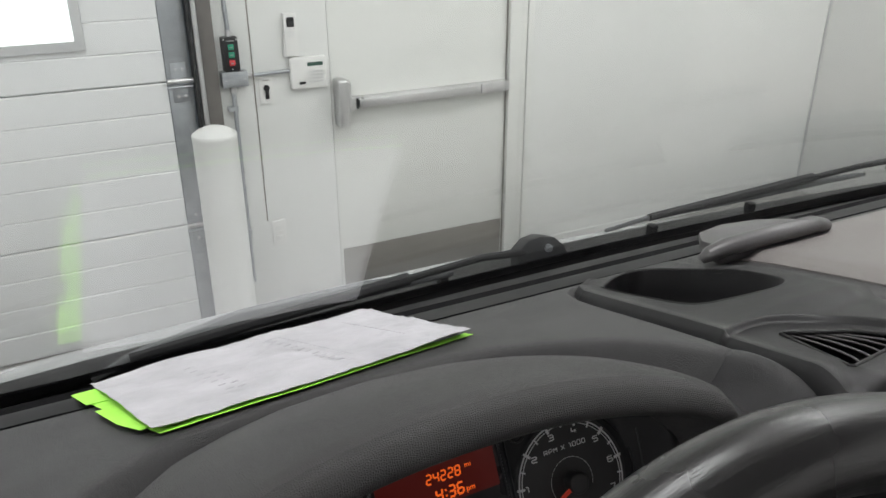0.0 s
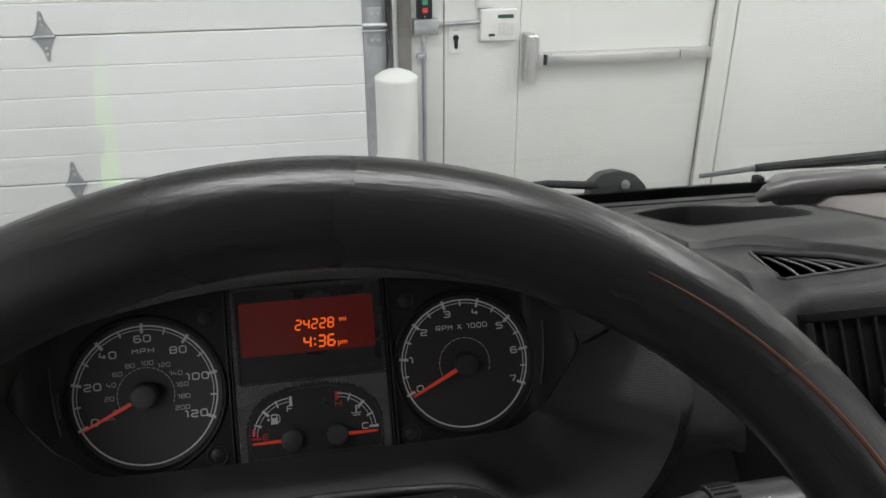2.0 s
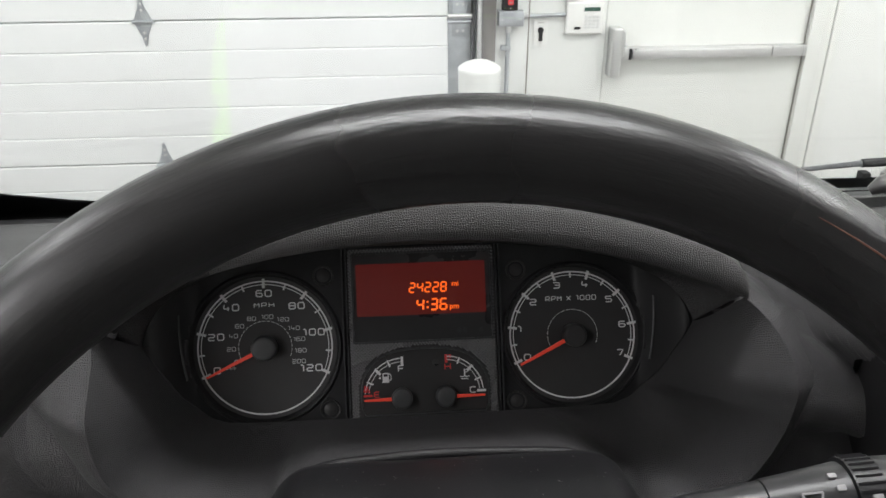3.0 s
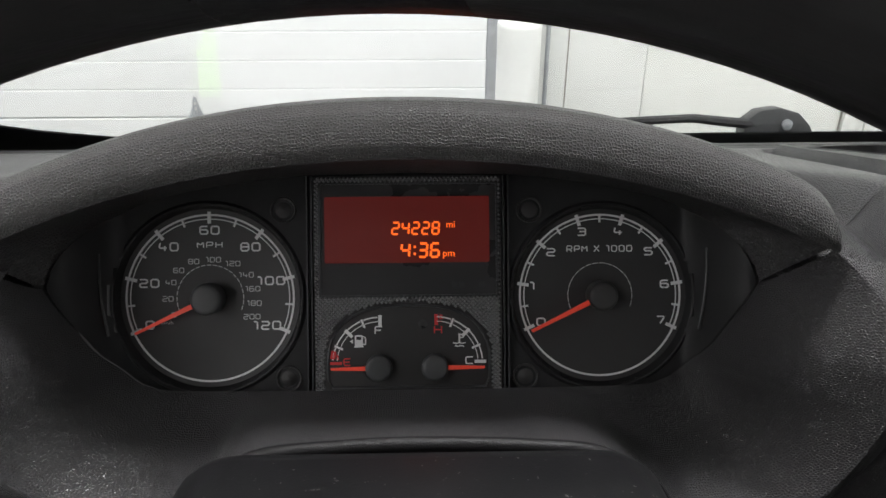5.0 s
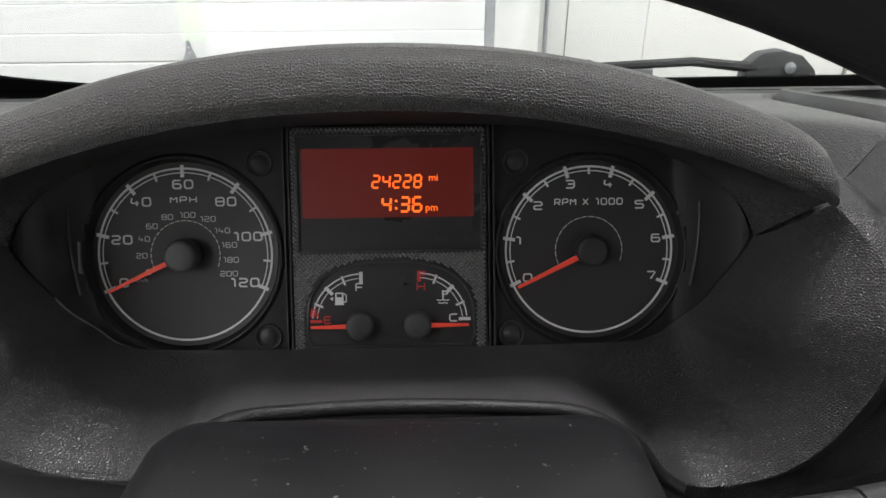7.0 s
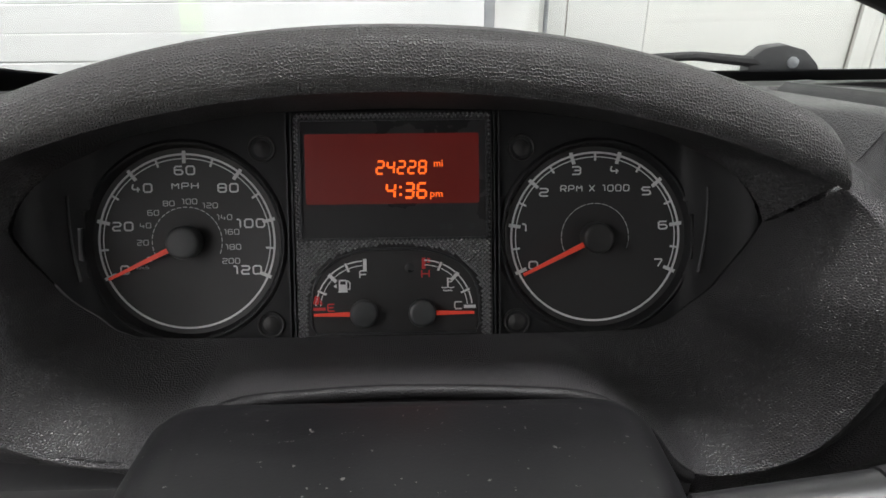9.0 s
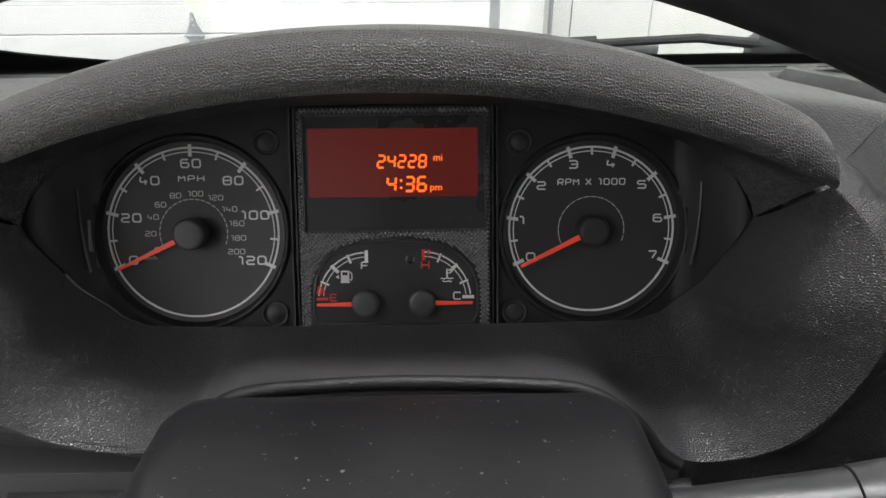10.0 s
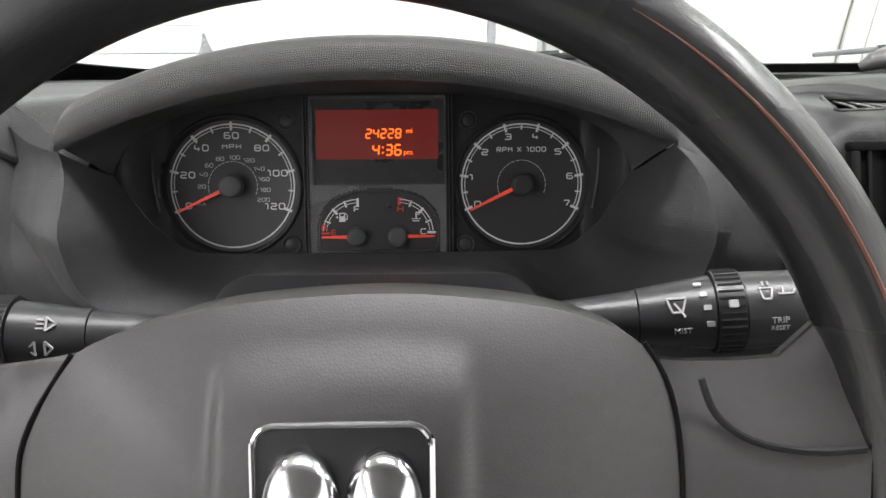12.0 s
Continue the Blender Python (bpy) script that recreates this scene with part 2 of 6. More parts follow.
def part(name, bm, mat, parent=None, label="", smooth=True, uv=None):
    """Links a bmesh, or (vertices, faces), as one mesh object under a thing or part."""
    me = bpy.data.meshes.new(name)
    if isinstance(bm, tuple):
        me.from_pydata([tuple(v) for v in bm[0]], [], bm[1])
        me.update()
        if uv:
            layer = me.uv_layers.new(name="grain")
            for lp in me.loops:
                layer.data[lp.index].uv = uv[lp.vertex_index % len(uv)]
    else:
        bmesh.ops.recalc_face_normals(bm, faces=bm.faces)
        bm.to_mesh(me)
        bm.free()
    return finish(name, me, mat, parent, label, smooth)


def box(x0, x1, y0, y1, z0, z1, bevel=0.0, m=None, segs=2):
    bm = bmesh.new()
    bmesh.ops.create_cube(bm, size=1)
    bmesh.ops.transform(bm, verts=bm.verts, matrix=Matrix.Translation(((x0 + x1) / 2, (y0 + y1) / 2, (z0 + z1) / 2))
                        @ Matrix.Diagonal((x1 - x0, y1 - y0, z1 - z0, 1)))
    if bevel:
        bmesh.ops.bevel(bm, geom=bm.edges[:], offset=bevel, segments=segs, profile=0.6, affect='EDGES')
    if m:
        bmesh.ops.transform(bm, verts=bm.verts, matrix=m)
    return bm


def grid(rows, closed=False):
    """Faces over rows of points of one length."""
    n = len(rows[0])
    verts = [p for r in rows for p in r]
    faces = []
    for i in range(len(rows) - 1):
        for j in range(n if closed else n - 1):
            k = (j + 1) % n
            faces.append((i * n + j, i * n + k, (i + 1) * n + k, (i + 1) * n + j))
    return verts, faces


def shell(rows, thick, closed=False):
    """A sheet over rows of points, given thickness downward along z."""
    v, f = grid(rows, closed)
    n, c = len(v), len(rows[0])
    v2 = v + [(p[0], p[1], p[2] - thick) for p in v]
    f2 = f + [tuple(n + i for i in reversed(q)) for q in f]
    r = len(rows)
    rim = [j for j in range(c)] + [i * c + c - 1 for i in range(1, r)] + [(r - 1) * c + j for j in range(c - 2, -1, -1)] + [i * c for i in range(r - 2, 0, -1)]
    for a, b in zip(rim, rim[1:] + rim[:1]):
        f2.append((a, n + a, n + b, b))
    return v2, f2


def tube(path, radius, segs=12, closed=False, flat=1.0, up=(0, 0, 1)):
    """A round bar along a path; radius is a number or one for each point; ends are capped."""
    path = [Vector(p) for p in path]
    n = len(path)
    verts, faces = [], []
    for i, p in enumerate(path):
        a = path[(i - 1) % n] if closed or i else path[0]
        b = path[(i + 1) % n] if closed or i < n - 1 else path[-1]
        d = (b - a).normalized()
        s = d.cross(Vector(up))
        if s.length < 1e-4:
            s = d.cross(Vector((1, 0, 0)))
        s.normalize()
        w = s.cross(d)
        r = radius[i] if isinstance(radius, (list, tuple)) else radius
        for k in range(segs):
            t = 2 * math.pi * k / segs
            verts.append(p + s * (r * math.cos(t)) + w * (r * flat * math.sin(t)))
    for i in range(n if closed else n - 1):
        j = (i + 1) % n
        for k in range(segs):
            l = (k + 1) % segs
            faces.append((i * segs + k, i * segs + l, j * segs + l, j * segs + k))
    if not closed:
        faces.append(tuple(range(segs - 1, -1, -1)))
        faces.append(tuple((n - 1) * segs + k for k in range(segs)))
    return verts, faces


def lathe(profile, m, segs=40):
    """Turns (radius, height) pairs round the z axis of m."""
    rows = [[m @ Vector((r * math.cos(2 * math.pi * k / segs), r * math.sin(2 * math.pi * k / segs), h)) for k in range(segs)] for r, h in profile]
    v, f = grid(rows, True)
    f.append(tuple(range(segs - 1, -1, -1)))
    f.append(tuple((len(rows) - 1) * segs + k for k in range(segs)))
    return v, f


def plate(outline, m, h0, h1, bevel=0.0):
    """A flat polygon (u, v) of frame m, from height h0 to h1."""
    bm = bmesh.new()
    lo = [bm.verts.new(m @ Vector((u, v, h0))) for u, v in outline]
    hi = [bm.verts.new(m @ Vector((u, v, h1))) for u, v in outline]
    top = bm.faces.new(hi)
    bm.faces.new(lo[::-1])
    for i in range(len(lo)):
        j = (i + 1) % len(lo)
        bm.faces.new((lo[i], lo[j], hi[j], hi[i]))
    if bevel:
        bmesh.ops.bevel(bm, geom=list(top.edges), offset=bevel, segments=2, profile=0.6, affect='EDGES')
    return bm


def rounded(u0, u1, v0, v1, r, n=5):
    pts = []
    for cx, cy, a in ((u1 - r, v1 - r, 0), (u0 + r, v1 - r, 90), (u0 + r, v0 + r, 180), (u1 - r, v0 + r, 270)):
        for k in range(n + 1):
            t = radians(a + 90 * k / n)
            pts.append((cx + r * math.cos(t), cy + r * math.sin(t)))
    return pts


def ring(cx, cy, r0, r1, a0, a1, m, h0, h1, n=96):
    """An arc band in frame m between two radii and two angles in degrees."""
    full = abs(a1 - a0) >= 359.9
    rows = []
    for k in range(n + 1):
        t = radians(a0 + (a1 - a0) * k / n)
        c, s = math.cos(t), math.sin(t)
        rows.append([m @ Vector((cx + r0 * c, cy + r0 * s, h0)), m @ Vector((cx + r0 * c, cy + r0 * s, h1)),
                     m @ Vector((cx + r1 * c, cy + r1 * s, h1)), m @ Vector((cx + r1 * c, cy + r1 * s, h0))])
    v, f = grid(rows, True)
    if not full:
        f += [(3, 2, 1, 0), tuple(n * 4 + i for i in range(4))]
    return v, f


def join(*soups):
    v, f = [], []
    for a, b in soups:
        k = len(v)
        v += list(a)
        f += [tuple(i + k for i in q) for q in b]
    return v, f


def bar(p, q, w, m, h0, h1, w2=None):
    """A straight stroke from p to q in frame m."""
    p, q = Vector((*p, 0)), Vector((*q, 0))
    d = (q - p).normalized()
    s = Vector((-d.y, d.x, 0))
    w2 = w if w2 is None else w2
    pts = [p + s * w / 2, p - s * w / 2, q - s * w2 / 2, q + s * w2 / 2]
    v = [m @ Vector((a.x, a.y, h)) for h in (h0, h1) for a in pts]
    return v, [(3, 2, 1, 0), (4, 5, 6, 7), (0, 1, 5, 4), (1, 2, 6, 5), (2, 3, 7, 6), (3, 0, 4, 7)]


def words(text, size, m, mat, parent, name="lettering", label="", wide=1.0, thick=0.0001, align='CENTER', bold=0.0):
    """Raised lettering in the built-in font, as a mesh, with its middle at the origin of m."""
    cu = bpy.data.curves.new(name, 'FONT')
    cu.body, cu.size, cu.extrude, cu.offset = text, size, thick, bold
    cu.align_x, cu.align_y, cu.resolution_u = align, 'CENTER', 2
    tmp = bpy.data.objects.new("tmp", cu)
    me = bpy.data.meshes.new_from_object(tmp)
    bpy.data.objects.remove(tmp)
    me.transform(m @ Matrix.Diagonal((wide, 1, 1, 1)))
    return finish(name, me, mat, parent, label, smooth=False)


def smooth01(t):
    t = min(max(t, 0.0), 1.0)
    return t * t * (3 - 2 * t)


def lerp(table, x):
    """Piecewise straight interpolation in a table of (x, y)."""
    if x <= table[0][0]:
        return table[0][1]
    for (a, p), (b, q) in zip(table, table[1:]):
        if x <= b:
            return p + (q - p) * (x - a) / (b - a)
    return table[-1][1]


def inside(poly, x, y):
    """Signed distance to a polygon, positive inside."""
    d, c = 1e9, False
    for (ax, ay), (bx, by) in zip(poly, poly[1:] + poly[:1]):
        ex, ey = bx - ax, by - ay
        t = min(max(((x - ax) * ex + (y - ay) * ey) / (ex * ex + ey * ey), 0), 1)
        d = min(d, math.hypot(x - ax - t * ex, y - ay - t * ey))
        if (ay > y) != (by > y) and x < ax + (y - ay) / (by - ay) * ex:
            c = not c
    return d if c else -d


# ---------------------------------------------------------------- the room
WY = 3.62          # inner face of the front wall
DOOR_X0, DOOR_X1, DOOR_Z = 1.172, 2.100, 2.13
GAR_X0, GAR_X1, GAR_Z = -3.3, 0.60, 3.2

tagged(part("floor", box(-5.4, 4.59, -6.2, 5.6, -0.12, 0.0), M_FLOOR, smooth=False), "grey sealed concrete workshop floor", "floor", kind="structure")
tagged(part("ceiling", box(-5.4, 4.59, -6.2, WY + 0.2, 4.3, 4.42), M_CEIL, smooth=False), "plain white workshop ceiling", "ceiling", kind="structure")
wf = thing("wall_front", (2.6, WY + 0.1, 0), "white painted workshop wall beside a garage door", "wall", kind="structure")
part("wall_panel", box(GAR_X1, DOOR_X0 - 0.0, WY, WY + 0.2, 0, 4.3, 0.004), M_WALL, wf)
part("wall_panel", box(DOOR_X0, DOOR_X1 + 0.003, WY, WY + 0.2, DOOR_Z + 0.05, 4.3), M_WALL, wf)
part("wall_panel", box(DOOR_X1 + 0.003, 4.39, WY, WY + 0.2, 0, 4.3), M_WALL, wf)
part("wall_panel", box(GAR_X0, GAR_X1, WY + 0.002, WY + 0.2, GAR_Z, 4.3), M_WALL, wf)
part("wall_panel", box(-5.4, GAR_X0, WY, WY + 0.2, 0, 4.3), M_WALL, wf)
tagged(part("wall_right", box(4.39, 4.59, -6.2, WY, 0, 4.3), M_WALL, smooth=False), "white painted side wall of the workshop", "wall", kind="structure")
tagged(part("wall_left", box(-5.4, -5.2, -6.2, WY, 0, 4.3), M_WALL, smooth=False), "white painted side wall of the workshop", "wall", kind="structure")
tagged(part("wall_back", box(-5.2, 4.39, -6.2, -6.0, 0, 4.3), M_WALL, smooth=False), "white painted back wall of the workshop", "wall", kind="structure")
tagged(part("trim", box(4.378, 4.3895, WY - 0.012, WY - 0.0005, 0, 4.29, 0.003), M_WINFRAME), "grey corner trim strip", "trim", kind="structure")
tagged(part("baseboard", box(2.245, 4.376, WY - 0.012, WY - 0.001, 0.0, 0.055, 0.003), M_WALL), "low white skirting along the wall", "baseboard", kind="structure")

for lx, ly in LAMPS:
    fx = thing("ceiling_light", (lx, ly, 4.3), "white rectangular ceiling light panel, switched on", "ceiling light", "ceiling lights")
    wide, deep = (2.3, 0.5) if ly == 1.0 else (0.5, 2.3)
    part("frame", ring(0, 0, 0.5, 0.53, 45, 405, Matrix.Translation((lx, ly, 4.14)) @ Matrix.Diagonal((3.3, 0.78, 1, 1) if ly == 1.0 else (0.78, 3.3, 1, 1)), 0, 0.16, 4), M_CEIL, fx, smooth=False)
    part("diffuser", box(lx - wide / 2, lx + wide / 2, ly - deep / 2, ly + deep / 2, 4.16, 4.18), M_LAMP, fx, smooth=False)


# garage door: horizontal sections with pressed grooves
gd = thing("garage_door", (-1.4, WY, 0), "white ribbed sectional garage door, closed, with steel hinges", "garage door", kind="structure")
GD_Y = WY - 0.02
joints = [0.0, 0.490, 1.112, 1.734, 2.356, 2.98]
for zi, (za, zb) in enumerate(zip(joints, joints[1:])):
    prof = []
    n = 5 if zi else 4
    for k in range(n):
        a = za + 0.002 + (zb - za - 0.004) * k / n
        b = za + 0.002 + (zb - za - 0.004) * (k + 1) / n
        prof += [(GD_Y + 0.005, a), (GD_Y, a + 0.005), (GD_Y, b - 0.005), (GD_Y + 0.005, b)]
    rows = [[(x, y, z) for y, z in prof] for x in (GAR_X0 + 0.02, 0.474)]
    v, f = grid(rows)
    nv = len(v)
    v += [(x, GD_Y + 0.045, z) for x in (GAR_X0 + 0.02, 0.474) for z in (za + 0.002, zb - 0.002)]
    f += [(nv, nv + 1, nv + 3, nv + 2)]
    f += [tuple(reversed(range(0, len(prof)))) + (nv, nv + 1), (0, len(prof), nv + 2, nv), (len(prof) - 1, nv + 1, nv + 3, 2 * len(prof) - 1)]
    part("door_section", (v, f), M_GARAGE, gd, smooth=False)
    part("end_stile", box(0.476, 0.572, GD_Y - 0.004, GD_Y + 0.04, za + 0.003, zb - 0.003, 0.002), M_STEEL, gd, "galvanised end stile")
# window in the third section
wnd = part("window", box(-0.462, 0.200, GD_Y - 0.016, GD_Y - 0.0005, 1.262, 1.640, 0.006), M_WINFRAME, gd, "grey framed frosted window")
part("pane", box(-0.425, 0.163, GD_Y - 0.0185, GD_Y - 0.0165, 1.300, 1.603), M_DAY, wnd, "bright frosted pane")
for sx in (-0.445, -0.25, 0.0, 0.12, 0.182):
    part("screw", lathe([(0.004, 0), (0.004, 0.0015), (0.001, 0.0025)], Matrix.Translation((sx, GD_Y - 0.016, 1.281)) @ pose(0, 0, 0, 90), 8), M_STEEL, wnd)


def hinge(x, z):
    h = part("hinge", plate([(-0.040, 0.0), (-0.014, 0.055), (-0.006, 0.098), (0.006, 0.098), (0.014, 0.055), (0.040, 0.0), (0.014, -0.055), (0.006, -0.098), (-0.006, -0.098), (-0.014, -0.055)],
                            Matrix.Translation((x, GD_Y - 0.0006, z)) @ pose(0, 0, 0, 90), 0, 0.004), M_STEEL, gd, "diamond-shaped galvanised hinge", smooth=False)
    part("knuckle", tube([(x - 0.043, GD_Y - 0.010, z), (x + 0.043, GD_Y - 0.010, z)], 0.008, 10), M_STEEL, h)
    for dz in (-0.07, -0.045, 0.045, 0.07):
        part("screw", lathe([(0.006, 0), (0.006, 0.003), (0.003, 0.005)], Matrix.Translation((x, GD_Y - 0.004, z + dz)) @ pose(0, 0, 0, 90), 8), M_SATIN, h)


for hz in (0.486, 1.112, 1.734):
    hinge(-0.792, hz)
    hinge(-2.0, hz)
for hz in (0.486, 1.112, 1.734):
    hx = 0.528
    hp = part("roller_hinge", box(hx - 0.036, hx + 0.030, GD_Y - 0.009, GD_Y - 0.0045, hz - 0.085, hz + 0.075, 0.003), M_STEEL, gd, "galvanised roller hinge")
    part("knuckle", tube([(hx - 0.055, GD_Y - 0.018, hz + 0.004), (hx + 0.060, GD_Y - 0.018, hz + 0.004)], 0.010, 12), M_SATIN, hp)
    part("knuckle", tube([(hx - 0.058, GD_Y - 0.020, hz - 0.020), (hx + 0.045, GD_Y - 0.020, hz - 0.020)], 0.006, 10), M_STEEL, hp)
    for ddx, dz in ((-0.015, 0.05), (0.012, 0.05), (-0.015, -0.06), (0.012, -0.06)):
        part("screw", lathe([(0.006, 0), (0.006, 0.003), (0.003, 0.005)], Matrix.Translation((hx + ddx, GD_Y - 0.0085, hz + dz)) @ pose(0, 0, 0, 90), 8), M_SATIN, hp)
tr = thing("door_track", (0.60, WY - 0.05, 0), "galvanised steel vertical garage door track on the wall", "door track", kind="structure")
part("rail", box(0.577, 0.586, WY - 0.075, WY - 0.004, 0.0, 3.1, 0.002), M_RUBBER, tr, "black weather seal")
part("rail", tube([(0.604, WY - 0.06, 0.0), (0.604, WY - 0.06, 3.1)], 0.012, 12), M_SATIN, tr)
part("rail", box(0.590, 0.620, WY - 0.045, WY - 0.004, 0.0, 3.1, 0.002), M_STEEL, tr)
part("angle_strip", box(0.6215, 0.681, WY - 0.030, WY - 0.0005, 0.0, 3.1, 0.002), M_ANGLE, tr, "brown steel angle strip")

# bollard in front of the track
bo = thing("bollard", (0.568, 3.21, 0), "white plastic-sleeved safety bollard with a domed top", "bollard")
part("sleeve", lathe([(0.088, 0.0), (0.087, 0.01), (0.083, 0.02), (0.082, 0.966), (0.084, 0.970), (0.084, 0.978), (0.082, 0.985), (0.062, 0.999), (0.035, 1.010), (0.008, 1.015)], Matrix.Translation((0.565, 3.21, 0)), 48), M_BOLLARD, bo)

# personnel door
dr = thing("door_1", ((DOOR_X0 + DOOR_X1) / 2, WY, 0), "white steel exit door with a panic bar and kick plate, closed", "door", kind="structure")
part("leaf", box(DOOR_X0 + 0.004, DOOR_X1 - 0.006, WY + 0.010, WY + 0.055, 0.012, DOOR_Z, 0.003), M_DOOR, dr)
part("kick_plate", box(DOOR_X0 + 0.018, DOOR_X1 - 0.016, WY + 0.007, WY + 0.0097, 0.022, 0.217, 0.001), M_KICK, dr, "worn steel kick plate")
fr = part("door_frame", box(DOOR_X1 - 0.002, DOOR_X1 + 0.06, WY - 0.018, WY + 0.07, 0, DOOR_Z + 0.05, 0.004), M_DOOR, dr, "white steel door frame")
part("frame_lip", box(DOOR_X1 + 0.061, DOOR_X1 + 0.100, WY - 0.010, WY - 0.0005, 0, DOOR_Z + 0.09, 0.004), M_DOOR, fr)
part("frame_lip", box(DOOR_X1 + 0.102, DOOR_X1 + 0.138, WY - 0.017, WY - 0.0005, 0, DOOR_Z + 0.10, 0.006), M_DOOR, fr)
part("frame_head", box(DOOR_X0, DOOR_X1 + 0.0, WY - 0.018, WY + 0.07, DOOR_Z + 0.002, DOOR_Z + 0.05, 0.004), M_DOOR, fr)
for hz in (0.3, 1.05, 1.85):
    part("hinge", tube([(DOOR_X1 - 0.004, WY - 0.004, hz - 0.055), (DOOR_X1 - 0.004, WY - 0.004, hz + 0.055)], 0.006, 10), M_SATIN, dr)
part("edge_strip", box(DOOR_X1 - 0.009, DOOR_X1 - 0.0045, WY + 0.002, WY + 0.009, 0.0, DOOR_Z, 0.0), M_KICK, dr, "dark gap strip", smooth=False)
pb = part("panic_bar", box(1.268, DOOR_X1 - 0.012, WY - 0.040, WY + 0.0095, 0.920, 0.966, 0.006), M_SATIN, dr, "brushed steel panic bar")
part("push_pad", box(1.285, 1.915, WY - 0.062, WY - 0.041, 0.922, 0.962, 0.006), M_SATIN, pb)
part("end_cap", box(1.925, DOOR_X1 - 0.018, WY - 0.050, WY - 0.0405, 0.920, 0.968, 0.003), M_SATIN, pb)
part("stop", box(1.258, 1.284, WY - 0.052, WY - 0.0405, 0.918, 0.966, 0.003), M_RUBBER, pb)
lt = part("latch_case", box(1.184, 1.232, WY - 0.075, WY + 0.0095, 0.842, 1.060, 0.014, segs=4), M_SATIN, dr, "satin steel latch case")
part("lobe", box(1.222, 1.246, WY - 0.068, WY - 0.002, 0.930, 1.050, 0.011, segs=3), M_SATIN, lt)
part("neck", box(1.230, 1.270, WY - 0.060, WY - 0.01, 0.912, 0.975, 0.008), M_SATIN, lt)
part("door_sill", box(DOOR_X0, DOOR_X1, WY - 0.06, WY + 0.12, 0.0, 0.011, 0.004), M_STEEL, dr)

# door opener push-button station and conduits
sw = thing("push_button_station", (0.738, WY, 1.13), "black door opener station with green and red buttons", "switch")
part("case", box(0.706, 0.770, WY - 0.050, WY - 0.0005, 1.136, 1.274, 0.004), M_SMOOTH, sw)
for k, (bz, mt) in enumerate(((1.236, M_GREEN), (1.205, M_GREEN), (1.172, M_RED))):
    bt = part("button", box(0.7265, 0.7505, WY - 0.056, WY - 0.0502, bz - 0.011, bz + 0.011, 0.003), mt, sw, ("green", "green", "red")[k] + " push button")
    part("button_mark", box(0.7325, 0.7445, WY - 0.0572, WY - 0.0562, bz - 0.004, bz + 0.001), M_PRINT, bt, smooth=False)
part("nameplate", box(0.724, 0.754, WY - 0.0515, WY - 0.0502, 1.258, 1.262), M_PRINT, sw, smooth=False)
for cx2, cz2 in ((0.712, 1.266), (0.764, 1.266), (0.738, 1.146)):
    part("screw", lathe([(0.003, 0), (0.003, 0.001), (0.001, 0.002)], Matrix.Translation((cx2, WY - 0.0502, cz2)) @ pose(0, 0, 0, 90), 8), M_SATIN, sw)
jb = thing("junction_box", (0.745, WY, 1.07), "grey steel junction box below the push buttons", "junction box")
part("box", box(0.690, 0.798, WY - 0.052, WY - 0.0005, 1.070, 1.1345, 0.005), M_STEEL, jb)
for dx in (0.705, 0.783):
    part("screw", lathe([(0.004, 0), (0.004, 0.001), (0.001, 0.002)], Matrix.Translation((dx, WY - 0.0522, 1.10)) @ pose(0, 0, 0, 90), 8), M_SATIN, jb)
cd = thing("conduit", (0.735, WY - 0.03, 0.15), "thin galvanised conduit pipe clipped to the wall", "conduit", "conduits")
part("pipe", tube([(0.735, WY - 0.024, 0.16), (0.735, WY - 0.024, 1.068)], 0.0095, 12), M_STEEL, cd)
part("coupling", tube([(0.735, WY - 0.024, 1.040), (0.735, WY - 0.024, 1.0685)], 0.0135, 12), M_SATIN, cd)
part("clip", box(0.705, 0.7485, WY - 0.036, WY - 0.0005, 0.965, 0.985, 0.003), M_STEEL, cd)
part("clip", box(0.716, 0.7485, WY - 0.036, WY - 0.0005, 0.40, 0.42, 0.003), M_STEEL, cd)
cd2 = thing("conduit", (0.735, WY - 0.03, 1.3), "thin galvanised conduit pipe clipped to the wall", "conduit", "conduits")
part("pipe", tube([(0.740, WY - 0.024, 1.276), (0.735, WY - 0.024, 1.40), (0.735, WY - 0.024, 3.0)], 0.0095, 12), M_STEEL, cd2)
part("coupling", tube([(0.740, WY - 0.024, 1.275), (0.740, WY - 0.024, 1.300)], 0.0135, 12), M_SATIN, cd2)
cd3 = thing("conduit", (0.9, WY - 0.02, 1.1), "thin galvanised conduit pipe clipped to the wall", "conduit", "conduits")
part("pipe", tube([(0.80, WY - 0.020, 1.107), (0.984, WY - 0.020, 1.112)], 0.0085, 12), M_STEEL, cd3)
part("coupling", tube([(0.799, WY - 0.020, 1.107), (0.822, WY - 0.020, 1.108)], 0.012, 12), M_SATIN, cd3)

# alarm keypad with a remote control above it
kp = thing("alarm_keypad", (1.07, WY, 1.03), "ivory alarm keypad with a small dark display", "keypad")
part("case", box(0.986, 1.150, WY - 0.030, WY - 0.0005, 1.028, 1.166, 0.010, segs=3), M_DEVICE, kp)
part("display", box(1.062, 1.132, WY - 0.0315, WY - 0.0303, 1.126, 1.142), material("keypad_display", (0.03, 0.08, 0.06), 0.3), kp, smooth=False)
for r in range(4):
    for c in range(4):
        part("key", box(1.066 + c * 0.0178, 1.078 + c * 0.0178, WY - 0.0335, WY - 0.0303, 1.0985 - r * 0.0148, 1.1065 - r * 0.0148, 0.0015), M_WINFRAME, kp)
part("badge", box(1.022, 1.050, WY - 0.0312, WY - 0.0303, 1.050, 1.061), M_SMOOTH, kp, smooth=False)
